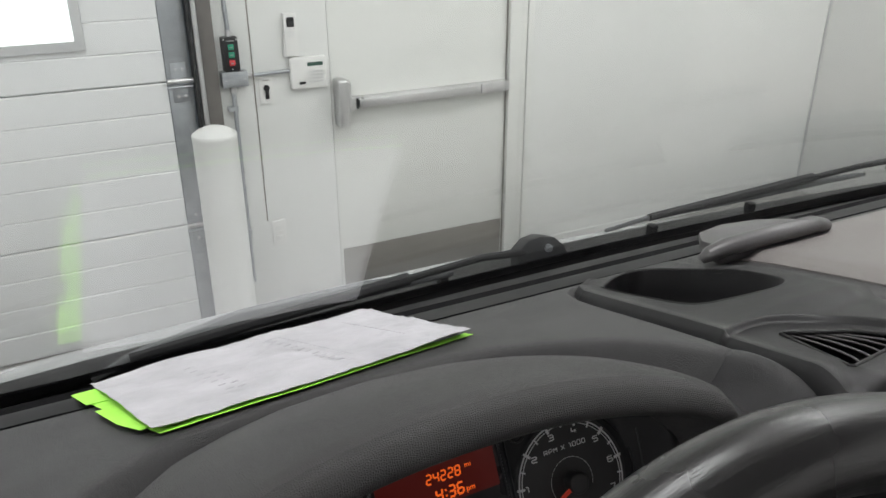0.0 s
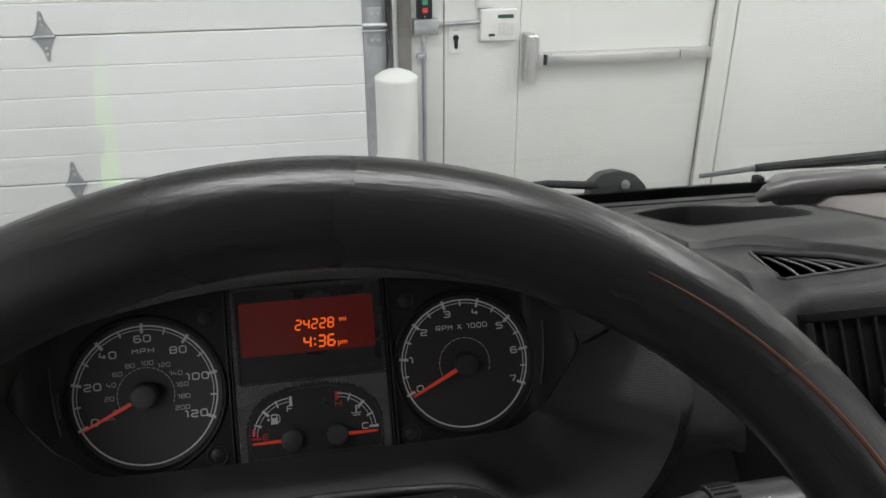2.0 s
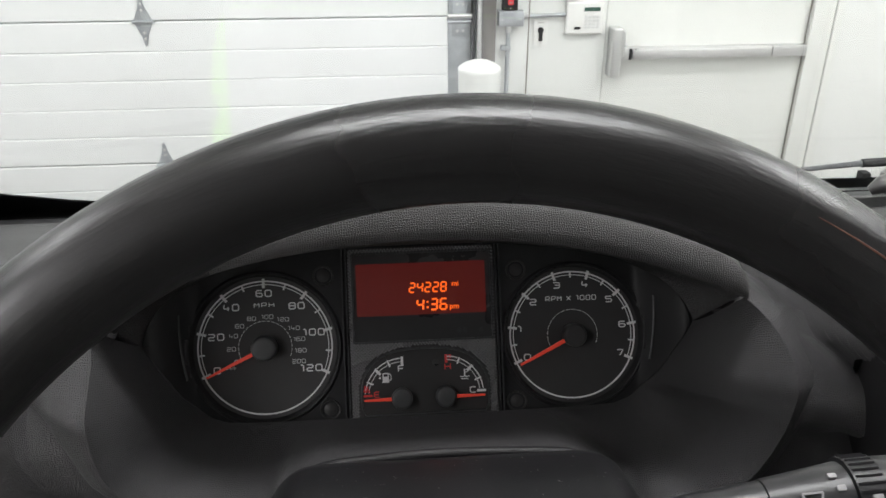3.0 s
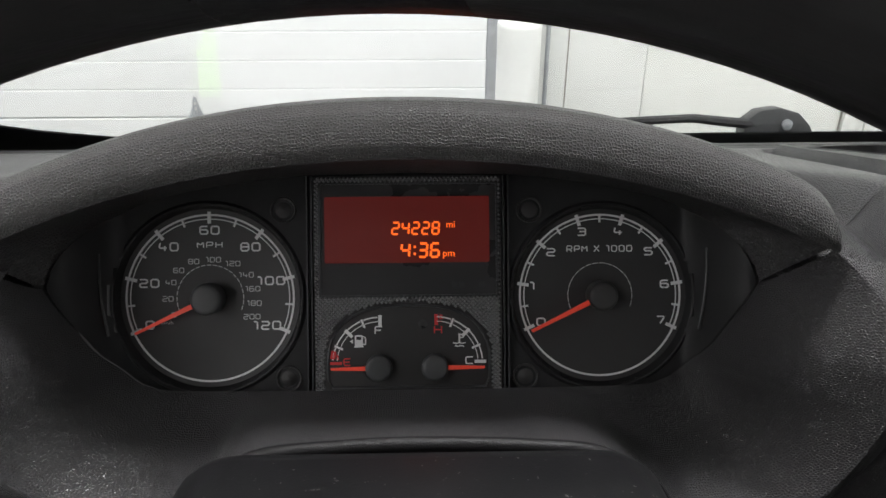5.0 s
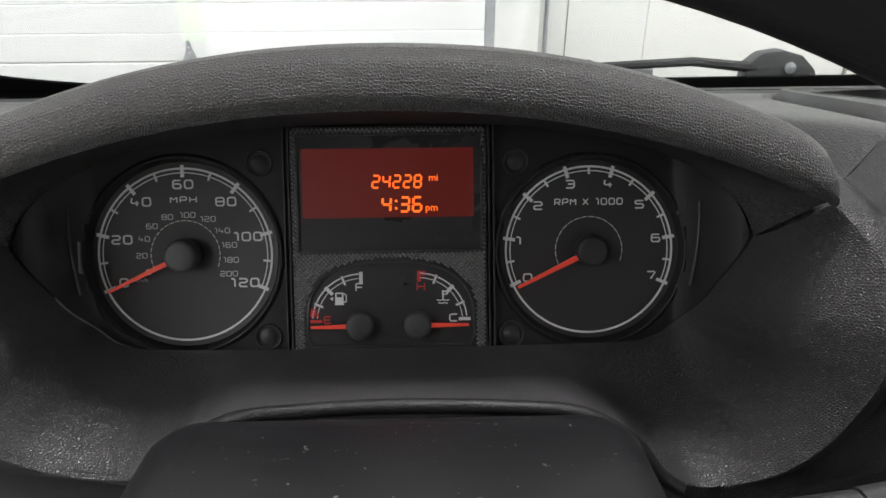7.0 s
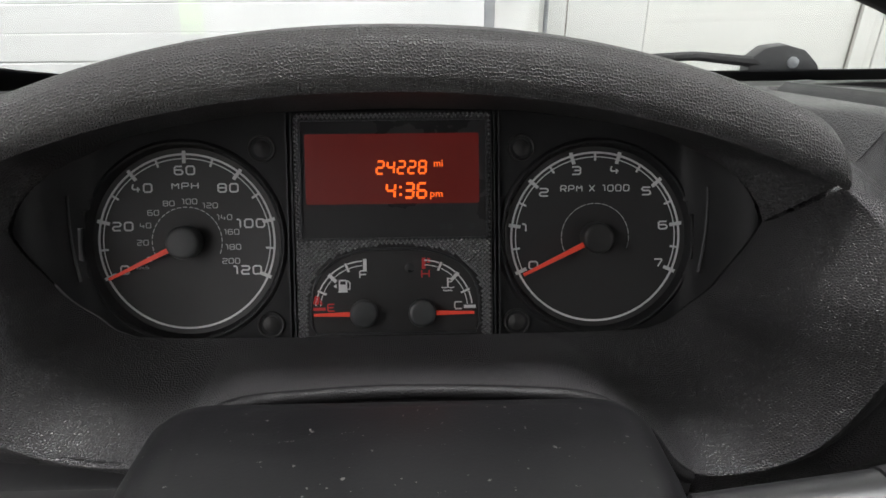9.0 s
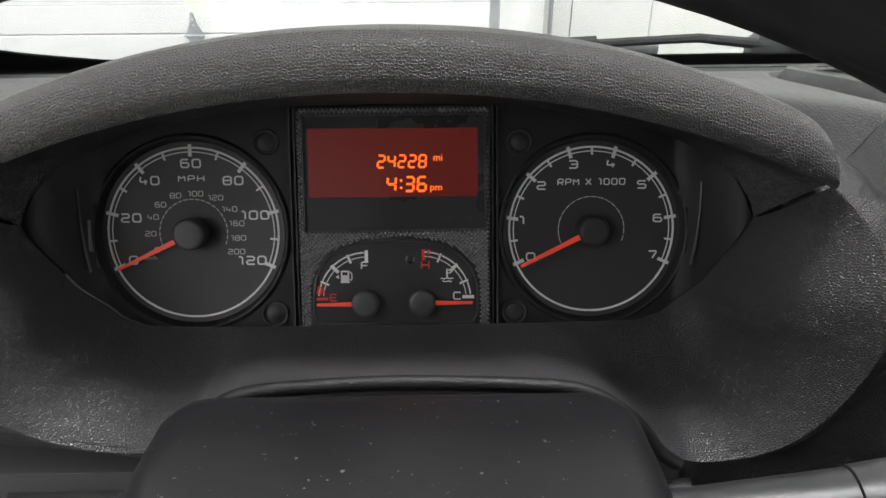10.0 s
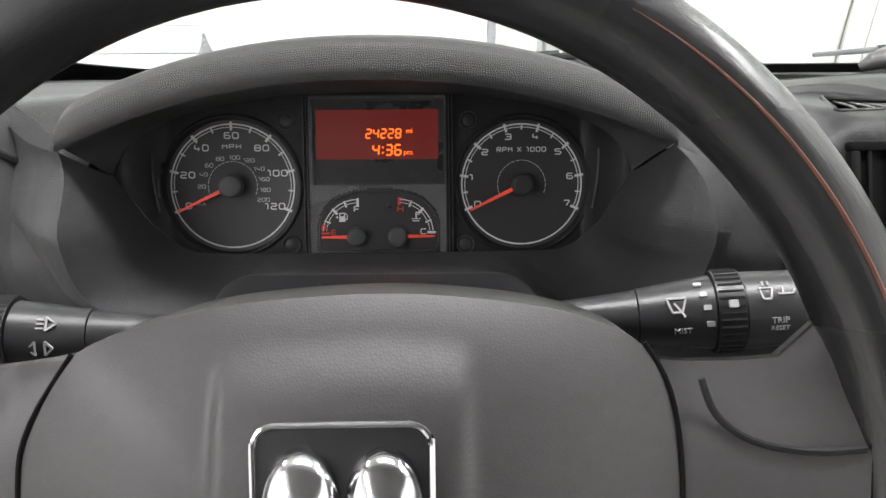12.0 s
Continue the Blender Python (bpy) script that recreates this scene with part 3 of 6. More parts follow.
part("curve_mark", ring(0.99, 1.135, 0.020, 0.0215, -40, 60, Matrix.Translation((0, WY - 0.0303, 0)) @ pose(0, 0, 0, 90), 0, 0.0008, 12), M_WINFRAME, kp, smooth=False)
rc = thing("remote_control", (1.0, WY, 1.17), "white air conditioner remote in a wall holder", "remote")
part("holder", box(0.968, 1.034, WY - 0.022, WY - 0.0005, 1.1685, 1.250, 0.004), M_DEVICE, rc)
part("body", box(0.973, 1.029, WY - 0.030, WY - 0.003, 1.172, 1.352, 0.006), M_DEVICE, rc)
part("display", box(0.985, 1.017, WY - 0.0315, WY - 0.0303, 1.295, 1.335), M_LCDOFF, rc, smooth=False)
for k in range(2):
    for c in range(3):
        part("button", box(0.985 + c * 0.0115, 0.993 + c * 0.0115, WY - 0.0318, WY - 0.0303, 1.270 - k * 0.012, 1.277 - k * 0.012, 0.0005), M_WINFRAME, rc)
ks = thing("key_switch_plate", (0.88, WY, 0.98), "white wall plate with a keyed switch", "switch")
part("plate", box(0.849, 0.912, WY - 0.007, WY - 0.0005, 0.976, 1.092, 0.003), M_DEVICE, ks)
part("lock", lathe([(0.0135, 0), (0.0135, 0.006), (0.011, 0.009), (0.003, 0.009)], Matrix.Translation((0.8805, WY - 0.007, 1.045)) @ pose(0, 0, 0, 90), 20), M_SMOOTH, ks)
part("tag", box(0.873, 0.890, WY - 0.011, WY - 0.0072, 0.998, 1.034, 0.003), M_SMOOTH, ks)
part("legend", box(0.866, 0.895, WY - 0.0082, WY - 0.0072, 1.076, 1.080), M_KICK, ks, smooth=False)
oc = thing("outlet_plate", (0.878, WY, 0.31), "white double socket outlet plate low on the wall", "outlet")
part("plate", box(0.846, 0.912, WY - 0.007, WY - 0.0005, 0.308, 0.432, 0.003), M_DEVICE, oc)
for oz in (0.345, 0.395):
    so = part("socket", box(0.862, 0.896, WY - 0.0095, WY - 0.0072, oz - 0.014, oz + 0.014, 0.004), M_DEVICE, oc)
    for dx in (-0.006, 0.006):
        part("slot", box(0.879 + dx - 0.0012, 0.879 + dx + 0.0012, WY - 0.0105, WY - 0.0096, oz - 0.003, oz + 0.006), M_DARK, so, smooth=False)
ch = thing("ball_chain", (0.82, WY - 0.04, 0.457), "dark beaded pull chain hanging beside the track", "chain")
beads = []
bz = 0.457
while bz < 2.6:
    beads.append(lathe([(0.0008, -0.0045), (0.0038, -0.0025), (0.0038, 0.0025), (0.0008, 0.0045)], Matrix.Translation((0.8165 + 0.004 * math.sin(bz * 1.3), WY - 0.045, bz)), 6))
    bz += 0.0105
part("beads", join(*beads), material("aged_chain", (0.20, 0.185, 0.15), 0.5, metal=0.6, vary=0.3, big=40), ch)

# ---------------------------------------------------------------- the van around the camera
AX, BX = -0.285, 1.525          # inner faces of the cab doors
GA = radians(42)
GY, GZ = 1.062, 1.334
van = thing("van", (0.62, 0.0, 0.0), "white delivery van seen from its driver's seat, parked indoors", "van")


def glass_point(x, s, off=0.0):
    """A point s metres up the windscreen at x, off metres outside."""
    bow = 0.055 * ((x - 0.62) / 0.9) ** 2
    y = GY - bow - s * math.cos(GA) + off * math.sin(GA)
    return (x, y, GZ + s * math.sin(GA) + off * math.cos(GA))


xs = [AX + 0.02 + (BX - AX - 0.04) * k / 28 for k in range(29)]
rows = [[glass_point(x, s) for x in xs] for s in [0.0 + 1.12 * k / 8 for k in range(9)]]
rows2 = [[glass_point(x, s, 0.005) for x in xs] for s in [0.0 + 1.12 * k / 8 for k in range(9)]]
wsc = part("windscreen", join(grid(rows), grid(rows2)), M_GLASS, van, "clear raked windscreen")
wsc.visible_shadow = False
BORDER = [(-0.30, 0.13), (-0.20, 0.095), (-0.15, 0.066), (-0.10, 0.045), (-0.05, 0.032), (0.0, 0.020), (0.2, 0.012), (0.35, 0.010), (0.9, 0.012), (1.25, 0.03), (1.55, 0.13)]
xb = [AX + 0.02 + (BX - AX - 0.04) * k / 60 for k in range(61)]
part("black_border", shell([[glass_point(x, s + (lerp(BORDER, x) if s > 0 else 0), 0.0062) for x in xb] for s in (-0.03, 0.0001)], 0.002), M_SMOOTH, van, "black lower windscreen border")
part("roof", box(AX - 0.06, BX + 0.06, -1.5, 0.20, 2.10, 2.16, 0.02), M_CAB, van)
part("header", box(AX, BX, 0.14, 0.30, 2.02, 2.10, 0.02), M_CAB, van)
part("cab_door", box(BX, BX + 0.05, -0.75, 0.95, 0.62, 1.36, 0.01), M_CABD, van, "dark lined cab door")
for sx in (AX - 0.05, BX):
    pts = [glass_point(AX if sx < 0 else BX, s) for s in (0, 0.4, 0.8, 1.15)]
    part("pillar", tube([(sx + 0.025, p[1], p[2]) for p in pts], 0.05, 10), M_CABD, van, "dark front roof pillar")
part("partition", box(AX, BX, -1.55, -1.5, 0.62, 2.12, 0.01), M_CABD, van, "grey partition behind the seats")
part("cab_floor", box(AX - 0.05, BX + 0.05, -1.55, 0.95, 0.56, 0.62), M_RUBBER, van)
part("bulkhead", box(AX, BX, 0.95, 1.0, 0.62, 1.25), M_RUBBER, van)
# cowl and bonnet outside
xc = [AX - 0.1 + (BX - AX + 0.2) * k / 30 for k in range(31)]


def cowl_row(dy, z):
    return [(x, GY + dy - 0.055 * ((x - 0.62) / 0.9) ** 2, z) for x in xc]


part("cowl", shell([cowl_row(0.012, 1.312), cowl_row(0.025, 1.322), cowl_row(0.06, 1.318), cowl_row(0.075, 1.306), cowl_row(0.11, 1.300), cowl_row(0.13, 1.285)], 0.03), M_COWL, van, "black plastic windscreen cowl")
part("bonnet", shell([cowl_row(0.125, 1.246), cowl_row(0.15, 1.245), cowl_row(0.30, 1.17), cowl_row(0.55, 1.08), cowl_row(0.66, 0.99), cowl_row(0.70, 0.80), cowl_row(0.72, 0.45)], 0.02), M_VAN, van, "white bonnet")
for k in range(34):
    tx = 0.08 + 0.0215 * k
    ty = GY + 0.133 - 0.055 * ((tx - 0.62) / 0.9) ** 2
    part("cowl_tooth", box(tx - 0.0055, tx + 0.0055, ty - 0.004, ty + 0.006, 1.236, 1.266, 0.001), M_COWL, van)
for wx in (AX - 0.12, BX + 0.12):
    for wy in (0.65, -3.0):
        w = part("wheel", lathe([(0.20, -0.10), (0.33, -0.10), (0.345, -0.07), (0.345, 0.07), (0.33, 0.10), (0.20, 0.10)], Matrix.Translation((wx, wy, 0.345)) @ pose(0, 0, 0, 0, 90), 32), M_RUBBER, van)
part("underbody", box(AX - 0.05, BX + 0.05, -4.0, 1.2, 0.30, 0.55, 0.03), M_RUBBER, van)


def wiper(name, hub, elbow, blade, hubw, bw):
    w = thing(name, hub, "black windscreen wiper parked at the bottom of the glass", "wiper", "windscreen wipers")
    hx, hy, hz = hub
    cap = [(-hubw, -0.016), (hubw * 1.05, -0.012), (hubw * 0.9, 0.002), (hubw * 0.55, 0.016), (0.0, 0.022), (-hubw * 0.55, 0.019), (-hubw * 0.9, 0.008)]
    # The cap's lighter plastic stands for glare on the glass in front.
    pc = part("pivot_cap", plate(cap, Matrix.Translation((hx, hy, hz)) @ pose(0, 0, 0, 78), -0.012, 0.010, 0.003), M_PANEL, w)
    part("pivot_nut", lathe([(0.006, 0), (0.006, 0.003), (0.002, 0.004)], Matrix.Translation((hx + 0.008, hy - 0.010, hz + 0.006)) @ pose(0, 0, 0, 78), 10), M_STEEL, pc)
    part("arm", tube([hub, elbow, blade[1]], [0.0065, 0.005, 0.004], 8), M_RUBBER, w)
    part("arm_sleeve", tube([tuple(Vector(elbow).lerp(Vector(blade[1]), t)) for t in (0.25, 1.0)], [0.0085, 0.006], 8), M_RUBBER, w)
    k = len(blade)
    bl = part("blade", tube(blade, [0.003] + [0.5 * bw] + [bw] * (k - 4) + [0.8 * bw, 0.4 * bw], 8, flat=0.55, up=(0, -1, 0.3)), M_BLADE, w, "long rubber wiper blade, greyed for the reflection over it")
    return w


wiper("wiper", (0.598, 1.098, 1.337), (0.50, 1.085, 1.352), [(0.022, 1.040, 1.335), (0.06, 1.048, 1.345), (0.18, 1.066, 1.350), (0.33, 1.082, 1.346), (0.46, 1.09, 1.338)], 0.040, 0.013)
wiper("wiper", (1.345, 1.078, 1.368), (1.22, 1.075, 1.372), [(0.72, 1.110, 1.338), (0.80, 1.108, 1.345), (0.95, 1.100, 1.350), (1.15, 1.090, 1.352), (1.25, 1.085, 1.350)], 0.040, 0.008)
for nx in (0.45, 0.80, 1.00):
    part("washer_jet", box(nx - 0.006, nx + 0.006, 1.092, 1.106, 1.318, 1.337, 0.002), M_RUBBER, van)


# ---------------------------------------------------------------- dashboard
def plane_z(y):
    return 1.42 - 0.34 * (y - 0.81)


HX, HW = 0.1998, 0.178                    # middle and half width of the instrument hood
HOOD_TOP = [(0.0, 0.762), (0.3, 0.754), (0.52, 0.737), (0.75, 0.712), (0.9, 0.680), (0.97, 0.648), (1.0, 0.625)]
GROOVE = [(-0.05, 0.52), (-0.025, 0.60), (0.0, 0.68), (0.02, 0.715), (0.06, 0.752), (0.10, 0.770), (0.20, 0.786), (0.30, 0.770), (0.347, 0.750), (0.382, 0.720), (0.406, 0.684), (0.420, 0.640), (0.421, 0.59), (0.41, 0.54), (0.38, 0.48)]
POD_L = [(0.46, 0.430), (0.50, 0.432), (0.53, 0.434), (0.56, 0.437), (0.60, 0.444), (0.65, 0.454), (0.72, 0.466), (0.80, 0.478), (0.86, 0.489), (0.885, 0.502), (0.905, 0.530)]
POD_R = [(0.46, 0.585), (0.50, 0.590), (0.55, 0.602), (0.60, 0.620), (0.68, 0.645), (0.78, 0.672), (0.905, 0.690)]


def front_y(x):
    """The front edge of the dash top."""
    return lerp([(-0.30, 0.611), (0.018, 0.611), (0.026, 0.625), (0.034, 0.645), (0.06, 0.65), (0.10, 0.672), (0.30, 0.672), (0.33, 0.650), (0.355, 0.625), (0.364, 0.612), (0.392, 0.611), (0.402, 0.611), (0.43, 0.611), (0.464, 0.61), (0.60, 0.60), (0.66, 0.56), (1.6, 0.56)], x)


def spline(pts, n=6):
    """A smooth run of points through pts."""
    out = []
    for i in range(len(pts) - 1):
        p0, p1, p2, p3 = pts[max(i - 1, 0)], pts[i], pts[i + 1], pts[min(i + 2, len(pts) - 1)]
        for k in range(n):
            t = k / n
            out.append(tuple(0.5 * (2 * b + (c - a) * t + (2 * a - 5 * b + 4 * c - d) * t * t + (3 * b - a - 3 * c + d) * t ** 3) for a, b, c, d in zip(p0, p1, p2, p3)))
    return out + [pts[-1]]


GROOVE = spline(GROOVE)


GROOVE_IN = GROOVE + [(0.2, 0.40)]


def top_z(x, y):
    z = plane_z(y)
    s = inside(GROOVE_IN, x, y)
    z -= 0.014 * smooth01((s + 0.004) / 0.020) + 0.012 * math.exp(-((s - 0.012) / 0.012) ** 2)   # groove round the hood
    z -= 0.007 * smooth01((x - lerp(POD_L, y) + 0.014) / 0.010) * (x < 0.60) * smooth01((0.905 - y) / 0.02)
    z -= 0.09 * smooth01((x - lerp(POD_L, y) - 0.006) / 0.012) * smooth01((lerp(POD_R, y) - 0.034 - x) / 0.012) * smooth01((0.900 - y) / 0.008)
    w = smooth01((x - 0.355) / 0.035) * (x < 0.60)
    z -= 0.052 * (1 - math.sqrt(max(0.0, 1 - min(1.0, max(0.0, 0.625 - y) / 0.100) ** 2))) * w      # rolls down to the gauges
    z -= 0.030 * (1 - math.sqrt(max(0.0, 1 - min(1.0, max(0.0, 0.615 - y) / 0.066) ** 2))) * smooth01((0.05 - x) / 0.04)
    if y < front_y(x) + 0.03 and w < 0.5 and x > 0.05:                            # rolls over at the front
        z -= 0.010 * (1 - (y - front_y(x)) / 0.03) ** 2
    return z


dash = thing("dashboard", (0.62, 0.75, 1.25), "black moulded van dashboard with air vents", "dashboard")
nx = 900
cols, strips = [], []
for i in range(nx + 1):
    x = AX + 0.004 + (BX - AX - 0.008) * i / nx
    f = front_y(x)
    ys = [f + (0.906 - f) * j / 84 for j in range(85)]
    q = lerp([(-0.3, 1.0), (0.0, 1.0), (0.03, 0.06), (0.388, 0.06), (0.402, 1.0)], x)
    g = q * lerp([(0.05, 0.0), (0.10, 1.0), (0.37, 1.0), (0.380, 0.0), (0.45, 0.0), (0.465, 1.0)], x)
    zf = top_z(x, f)
    col = [(x, f - 0.030 * g, zf - 0.001 - 0.36 * q), (x, f - 0.026 * g, zf - 0.001 - 0.12 * q), (x, f - 0.012 * g, zf - 0.0005 - 0.040 * q), (x, f - 0.004 * g, zf - 0.0003 - 0.014 * q)]
    col += [(x, y, top_z(x, y)) for y in ys]
    bow = 0.055 * ((x - 0.62) / 0.9) ** 2
    strip = [(x, 0.9065, plane_z(0.9065) - 0.012), (x, 0.915, plane_z(0.915) - 0.014), (x, 0.917, plane_z(0.917) - 0.001)]
    strip += [(x, 0.940, plane_z(0.940) + 0.001), (x, 0.958, plane_z(0.958)), (x, 0.961, plane_z(0.961) - 0.007), (x, 0.985, plane_z(0.985) - 0.007), (x, 0.988, plane_z(0.988) - 0.001),
            (x, 1.018 - bow * 0.6, plane_z(1.018)), (x, 1.030 - bow, plane_z(1.03) - 0.004), (x, 1.056 - bow, plane_z(1.056) - 0.010)]
    cols.append(col)
    strips.append(strip)
part("top_pad", shell(cols, 0.012), M_DASH, dash, "black textured dash top pad")
part("defroster_panel", shell(strips, 0.010), M_STRIP, dash, "black defroster strip below the windscreen")
# centre pod with a storage tray and vents
TRAY = spline([(0.518, 0.862), (0.560, 0.890), (0.596, 0.892), (0.616, 0.845), (0.608, 0.755), (0.590, 0.702), (0.555, 0.692), (0.518, 0.706), (0.502, 0.730), (0.507, 0.795), (0.518, 0.862)], 4)[:-1]
BROW = spline([(0.430, 0.620), (0.452, 0.640), (0.478, 0.650), (0.502, 0.642), (0.522, 0.625), (0.536, 0.603), (0.541, 0.575), (0.5415, 0.545), (0.541, 0.49)], 4) + [(0.40, 0.49)]
VENT = [(0.488, 0.622), (0.456, 0.541), (0.526, 0.549), (0.519, 0.585)]


def nose(x, y):
    """How far the pod's leading edge is rounded down, most at its outer corner."""
    return 14.9 * max(0.0, 0.56 - y) ** 2 * (1 - 0.7 * smooth01((x - 0.440) / 0.022))


def pod_z(x, y):
    l, r = lerp(POD_L, y), lerp(POD_R, y)
    t = (x - l) / (r - l)
    z = plane_z(y) + 0.002 + 0.008 * smooth01(t * 2.0) * smooth01((0.86 - y) / 0.10) * smooth01((y - 0.615) / 0.04)
    z += 0.003 * math.exp(-((t - 0.02) / 0.05) ** 2)
    z -= 0.010 * smooth01((0.045 - (r - x)) / 0.045) * smooth01((y - 0.55) / 0.1)
    z -= 0.005 * smooth01((inside(BROW, x, y) + 0.002) / 0.0065)
    z -= 0.030 * smooth01((x - 0.540) / 0.055) * smooth01((0.60 - y) / 0.05)
    return z - nose(x, y)


rowsp = []
PJ, PI = 230, 110
ys = [0.9045 - (0.9045 - 0.530) * j / PJ for j in range(PJ + 1)]
for j, y in enumerate(ys):
    l, r = lerp(POD_L, y), lerp(POD_R, y)
    row = [(l - 0.003, y, pod_z(l, y) - 0.075), (l - 0.003, y, pod_z(l, y) - 0.030), (l - 0.002, y, pod_z(l, y) - 0.006), (l + 0.001, y, pod_z(l, y) - 0.002)]
    for i in range(PI + 1):
        x = l + 0.003 + (r - l - 0.006) * i / PI
        z = pod_z(x, y)
        row.append((x, y, z))
    row += [(r - 0.001, y, pod_z(r, y) - 0.002), (r, y, pod_z(r, y) - 0.030)]
    rowsp.append(row)
base = rowsp[-1]
for dy, dz, sh, up in ((-0.006, -0.001, 0.001, 0.08), (-0.011, -0.005, 0.002, 0.22), (-0.016, -0.012, 0.003, 0.42), (-0.026, -0.027, 0.0045, 0.78), (-0.036, -0.042, 0.006, 1), (-0.076, -0.102, 0.010, 1), (-0.116, -0.162, 0.012, 1), (-0.13, -0.30, 0.013, 1)):
    rowsp.append([(p[0] + sh * max(0, 1 - k / 40), p[1] + dy + (0.02 if k == 0 else 0), p[2] + dz + up * nose(p[0], 0.530)) for k, p in enumerate(base)])
v, f = shell(rowsp, 0.004)
f = [q for q in f if inside(VENT, sum(v[i][0] for i in q) / 4, sum(v[i][1] for i in q) / 4) < 0.0006 and inside(TRAY, sum(v[i][0] for i in q) / 4, sum(v[i][1] for i in q) / 4) < 0.0008]
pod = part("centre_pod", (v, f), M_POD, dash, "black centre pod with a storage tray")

tc = (sum(p[0] for p in TRAY) / len(TRAY), sum(p[1] for p in TRAY) / len(TRAY))
loft = []
for sc, dz in ((1.035, -0.0005), (1.020, 0.0010), (1.0, 0.0006), (0.985, -0.0030), (0.955, -0.030), (0.92, -0.050), (0.84, -0.056), (0.4, -0.057)):
    loft.append([(tc[0] + (p[0] - tc[0]) * sc, tc[1] + (p[1] - tc[1]) * sc, pod_z(*p) + dz) for p in TRAY])
v, f = grid(loft, True)
f.append(tuple(len(v) - len(TRAY) + k for k in range(len(TRAY))))
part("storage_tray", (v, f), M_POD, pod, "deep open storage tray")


def low(p, d):
    """A point of the triangular vent, d below the pod's surface."""
    return Vector((p[0], p[1], pod_z(p[0], p[1]) - d))


big = [((p[0] - 0.490) * 1.25 + 0.490, (p[1] - 0.570) * 1.25 + 0.570) for p in VENT]
part("vent_floor", shell([[low(big[0], 0.034), low(big[3], 0.034)], [low(big[1], 0.034), low(big[2], 0.034)]], 0.003), M_DARK, pod)
tip = Vector((0.531, 0.551))
for k in range(5):
    t = (0.19, 0.37, 0.54, 0.70, 0.85)[k]
    a, b = Vector(VENT[0]).lerp(Vector(VENT[3]), t), Vector(VENT[1]).lerp(Vector(VENT[2]), t)
    pts = [low(a.lerp(b, s) + Vector((0.003 * math.sin(math.pi * s), 0)), 0.0022) for s in (-0.05, 0.15, 0.3, 0.5, 0.7, 0.85, 1.05)]
    # Light grey all over, in place of the light on the slats' tops.
    part("vent_slat", tube([tuple(p) for p in pts], 0.0008, 8), M_CLIP, pod)
lip = [low(p, -0.0003) for p in VENT]
ring_pts = []
for p, q in zip(lip, lip[1:] + lip[:1]):
    ring_pts += [tuple(p.lerp(q, s)) for s in (0.04, 0.25, 0.5, 0.75, 0.96)]
part("vent_frame", tube(ring_pts, 0.0015, 8, closed=True), M_POD, pod)


FACE = Matrix(((1, 0, 0, 0), (0, 0.555, -0.832, 0.5105), (0, 0.832, 0.555, 1.4945), (0, 0, 0, 1)))   # the leaning centre face


def air_vent(x0, x1, v0, v1, slats):
    v = thing("air_vent", tuple(FACE @ Vector(((x0 + x1) / 2, v0, 0))), "black slatted air vent in the dash centre", "air vent", "dash air vents")
    for a, b, c, d in ((x0 - 0.005, x0, v0, v1), (x1, x1 + 0.005, v0, v1), (x0 - 0.005, x1 + 0.005, v1, v1 + 0.005), (x0 - 0.005, x1 + 0.005, v0 - 0.005, v0)):
        part("frame", box(a, b, c, d, -0.006, 0.0030, 0.0012, FACE), M_VENT, v)
    part("backing", box(x0, x1, v0, v1, -0.001, 0.0005, 0, FACE), M_DARK, v, smooth=False)
    for k in range(slats):
        x = x0 + (x1 - x0) * (k + 0.5) / slats
        part("slat", box(-0.0010, 0.0010, v0, v1, 0.0006, 0.0026, 0.0006, FACE @ Matrix.Translation((x, 0, 0))), M_VENT, v)
    return v


av = air_vent(0.457, 0.527, -0.105, 0.003, 7)
part("slider", box(0.484, 0.492, -0.056, -0.032, 0.0030, 0.011, 0.003, FACE), M_CHROME, av, "chrome vent slider")
rd = thing("radio", tuple(FACE @ Vector((0.60, -0.18, 0))), "black dashboard radio panel with small lit marks", "radio")
part("panel", box(0.545, 0.720, -0.22, -0.012, -0.02, 0.006, 0.004, FACE), M_VENT, rd)
part("screen", box(0.556, 0.708, -0.11, -0.022, 0.0062, 0.0072, 0, FACE), M_LCDOFF, rd, smooth=False)
for k in range(4):
    part("button", box(0.556 + k * 0.040, 0.588 + k * 0.040, -0.150, -0.126, 0.0062, 0.0095, 0.002, FACE), M_BEZEL, rd)
air_vent(0.745, 0.815, -0.115, -0.012, 7)

# passenger lid and the clip on it
LID_F = [(0.622, 0.606), (0.70, 0.612), (0.9, 0.618), (1.45, 0.62)]
rowsl = []
for j in range(40):
    t = j / 39
    row = []
    for i in range(50):
        s = i / 49
        x0 = lerp(POD_R, 0.60 + (0.872 - 0.60) * t) + 0.004
        x = x0 + (1.46 - x0) * s
        f = lerp(LID_F, x)
        y = f + (0.872 - f) * t
        e = min(t, 1 - t, s * 3, (1 - s) * 3)
        row.append((x, y, plane_z(y) + 0.010 - 0.008 * (1 - smooth01(e / 0.035))))
    rowsl.append(row)
part("glovebox_lid", shell(rowsl, 0.012), M_LID, dash, "grey top lid of the passenger side dash")
cl = thing("document_clip", (0.74, 0.84, plane_z(0.84) + 0.010), "black spring document clip on the dash top", "clip")
part("bar", tube([(0.634, 0.842, 1.420), (0.640, 0.838, 1.427), (0.66, 0.833, 1.434), (0.73, 0.829, 1.438), (0.79, 0.830, 1.437), (0.812, 0.833, 1.431), (0.820, 0.837, 1.424)], [0.006, 0.010, 0.012, 0.012, 0.012, 0.010, 0.006], 18, flat=0.8), M_CLIP, cl)
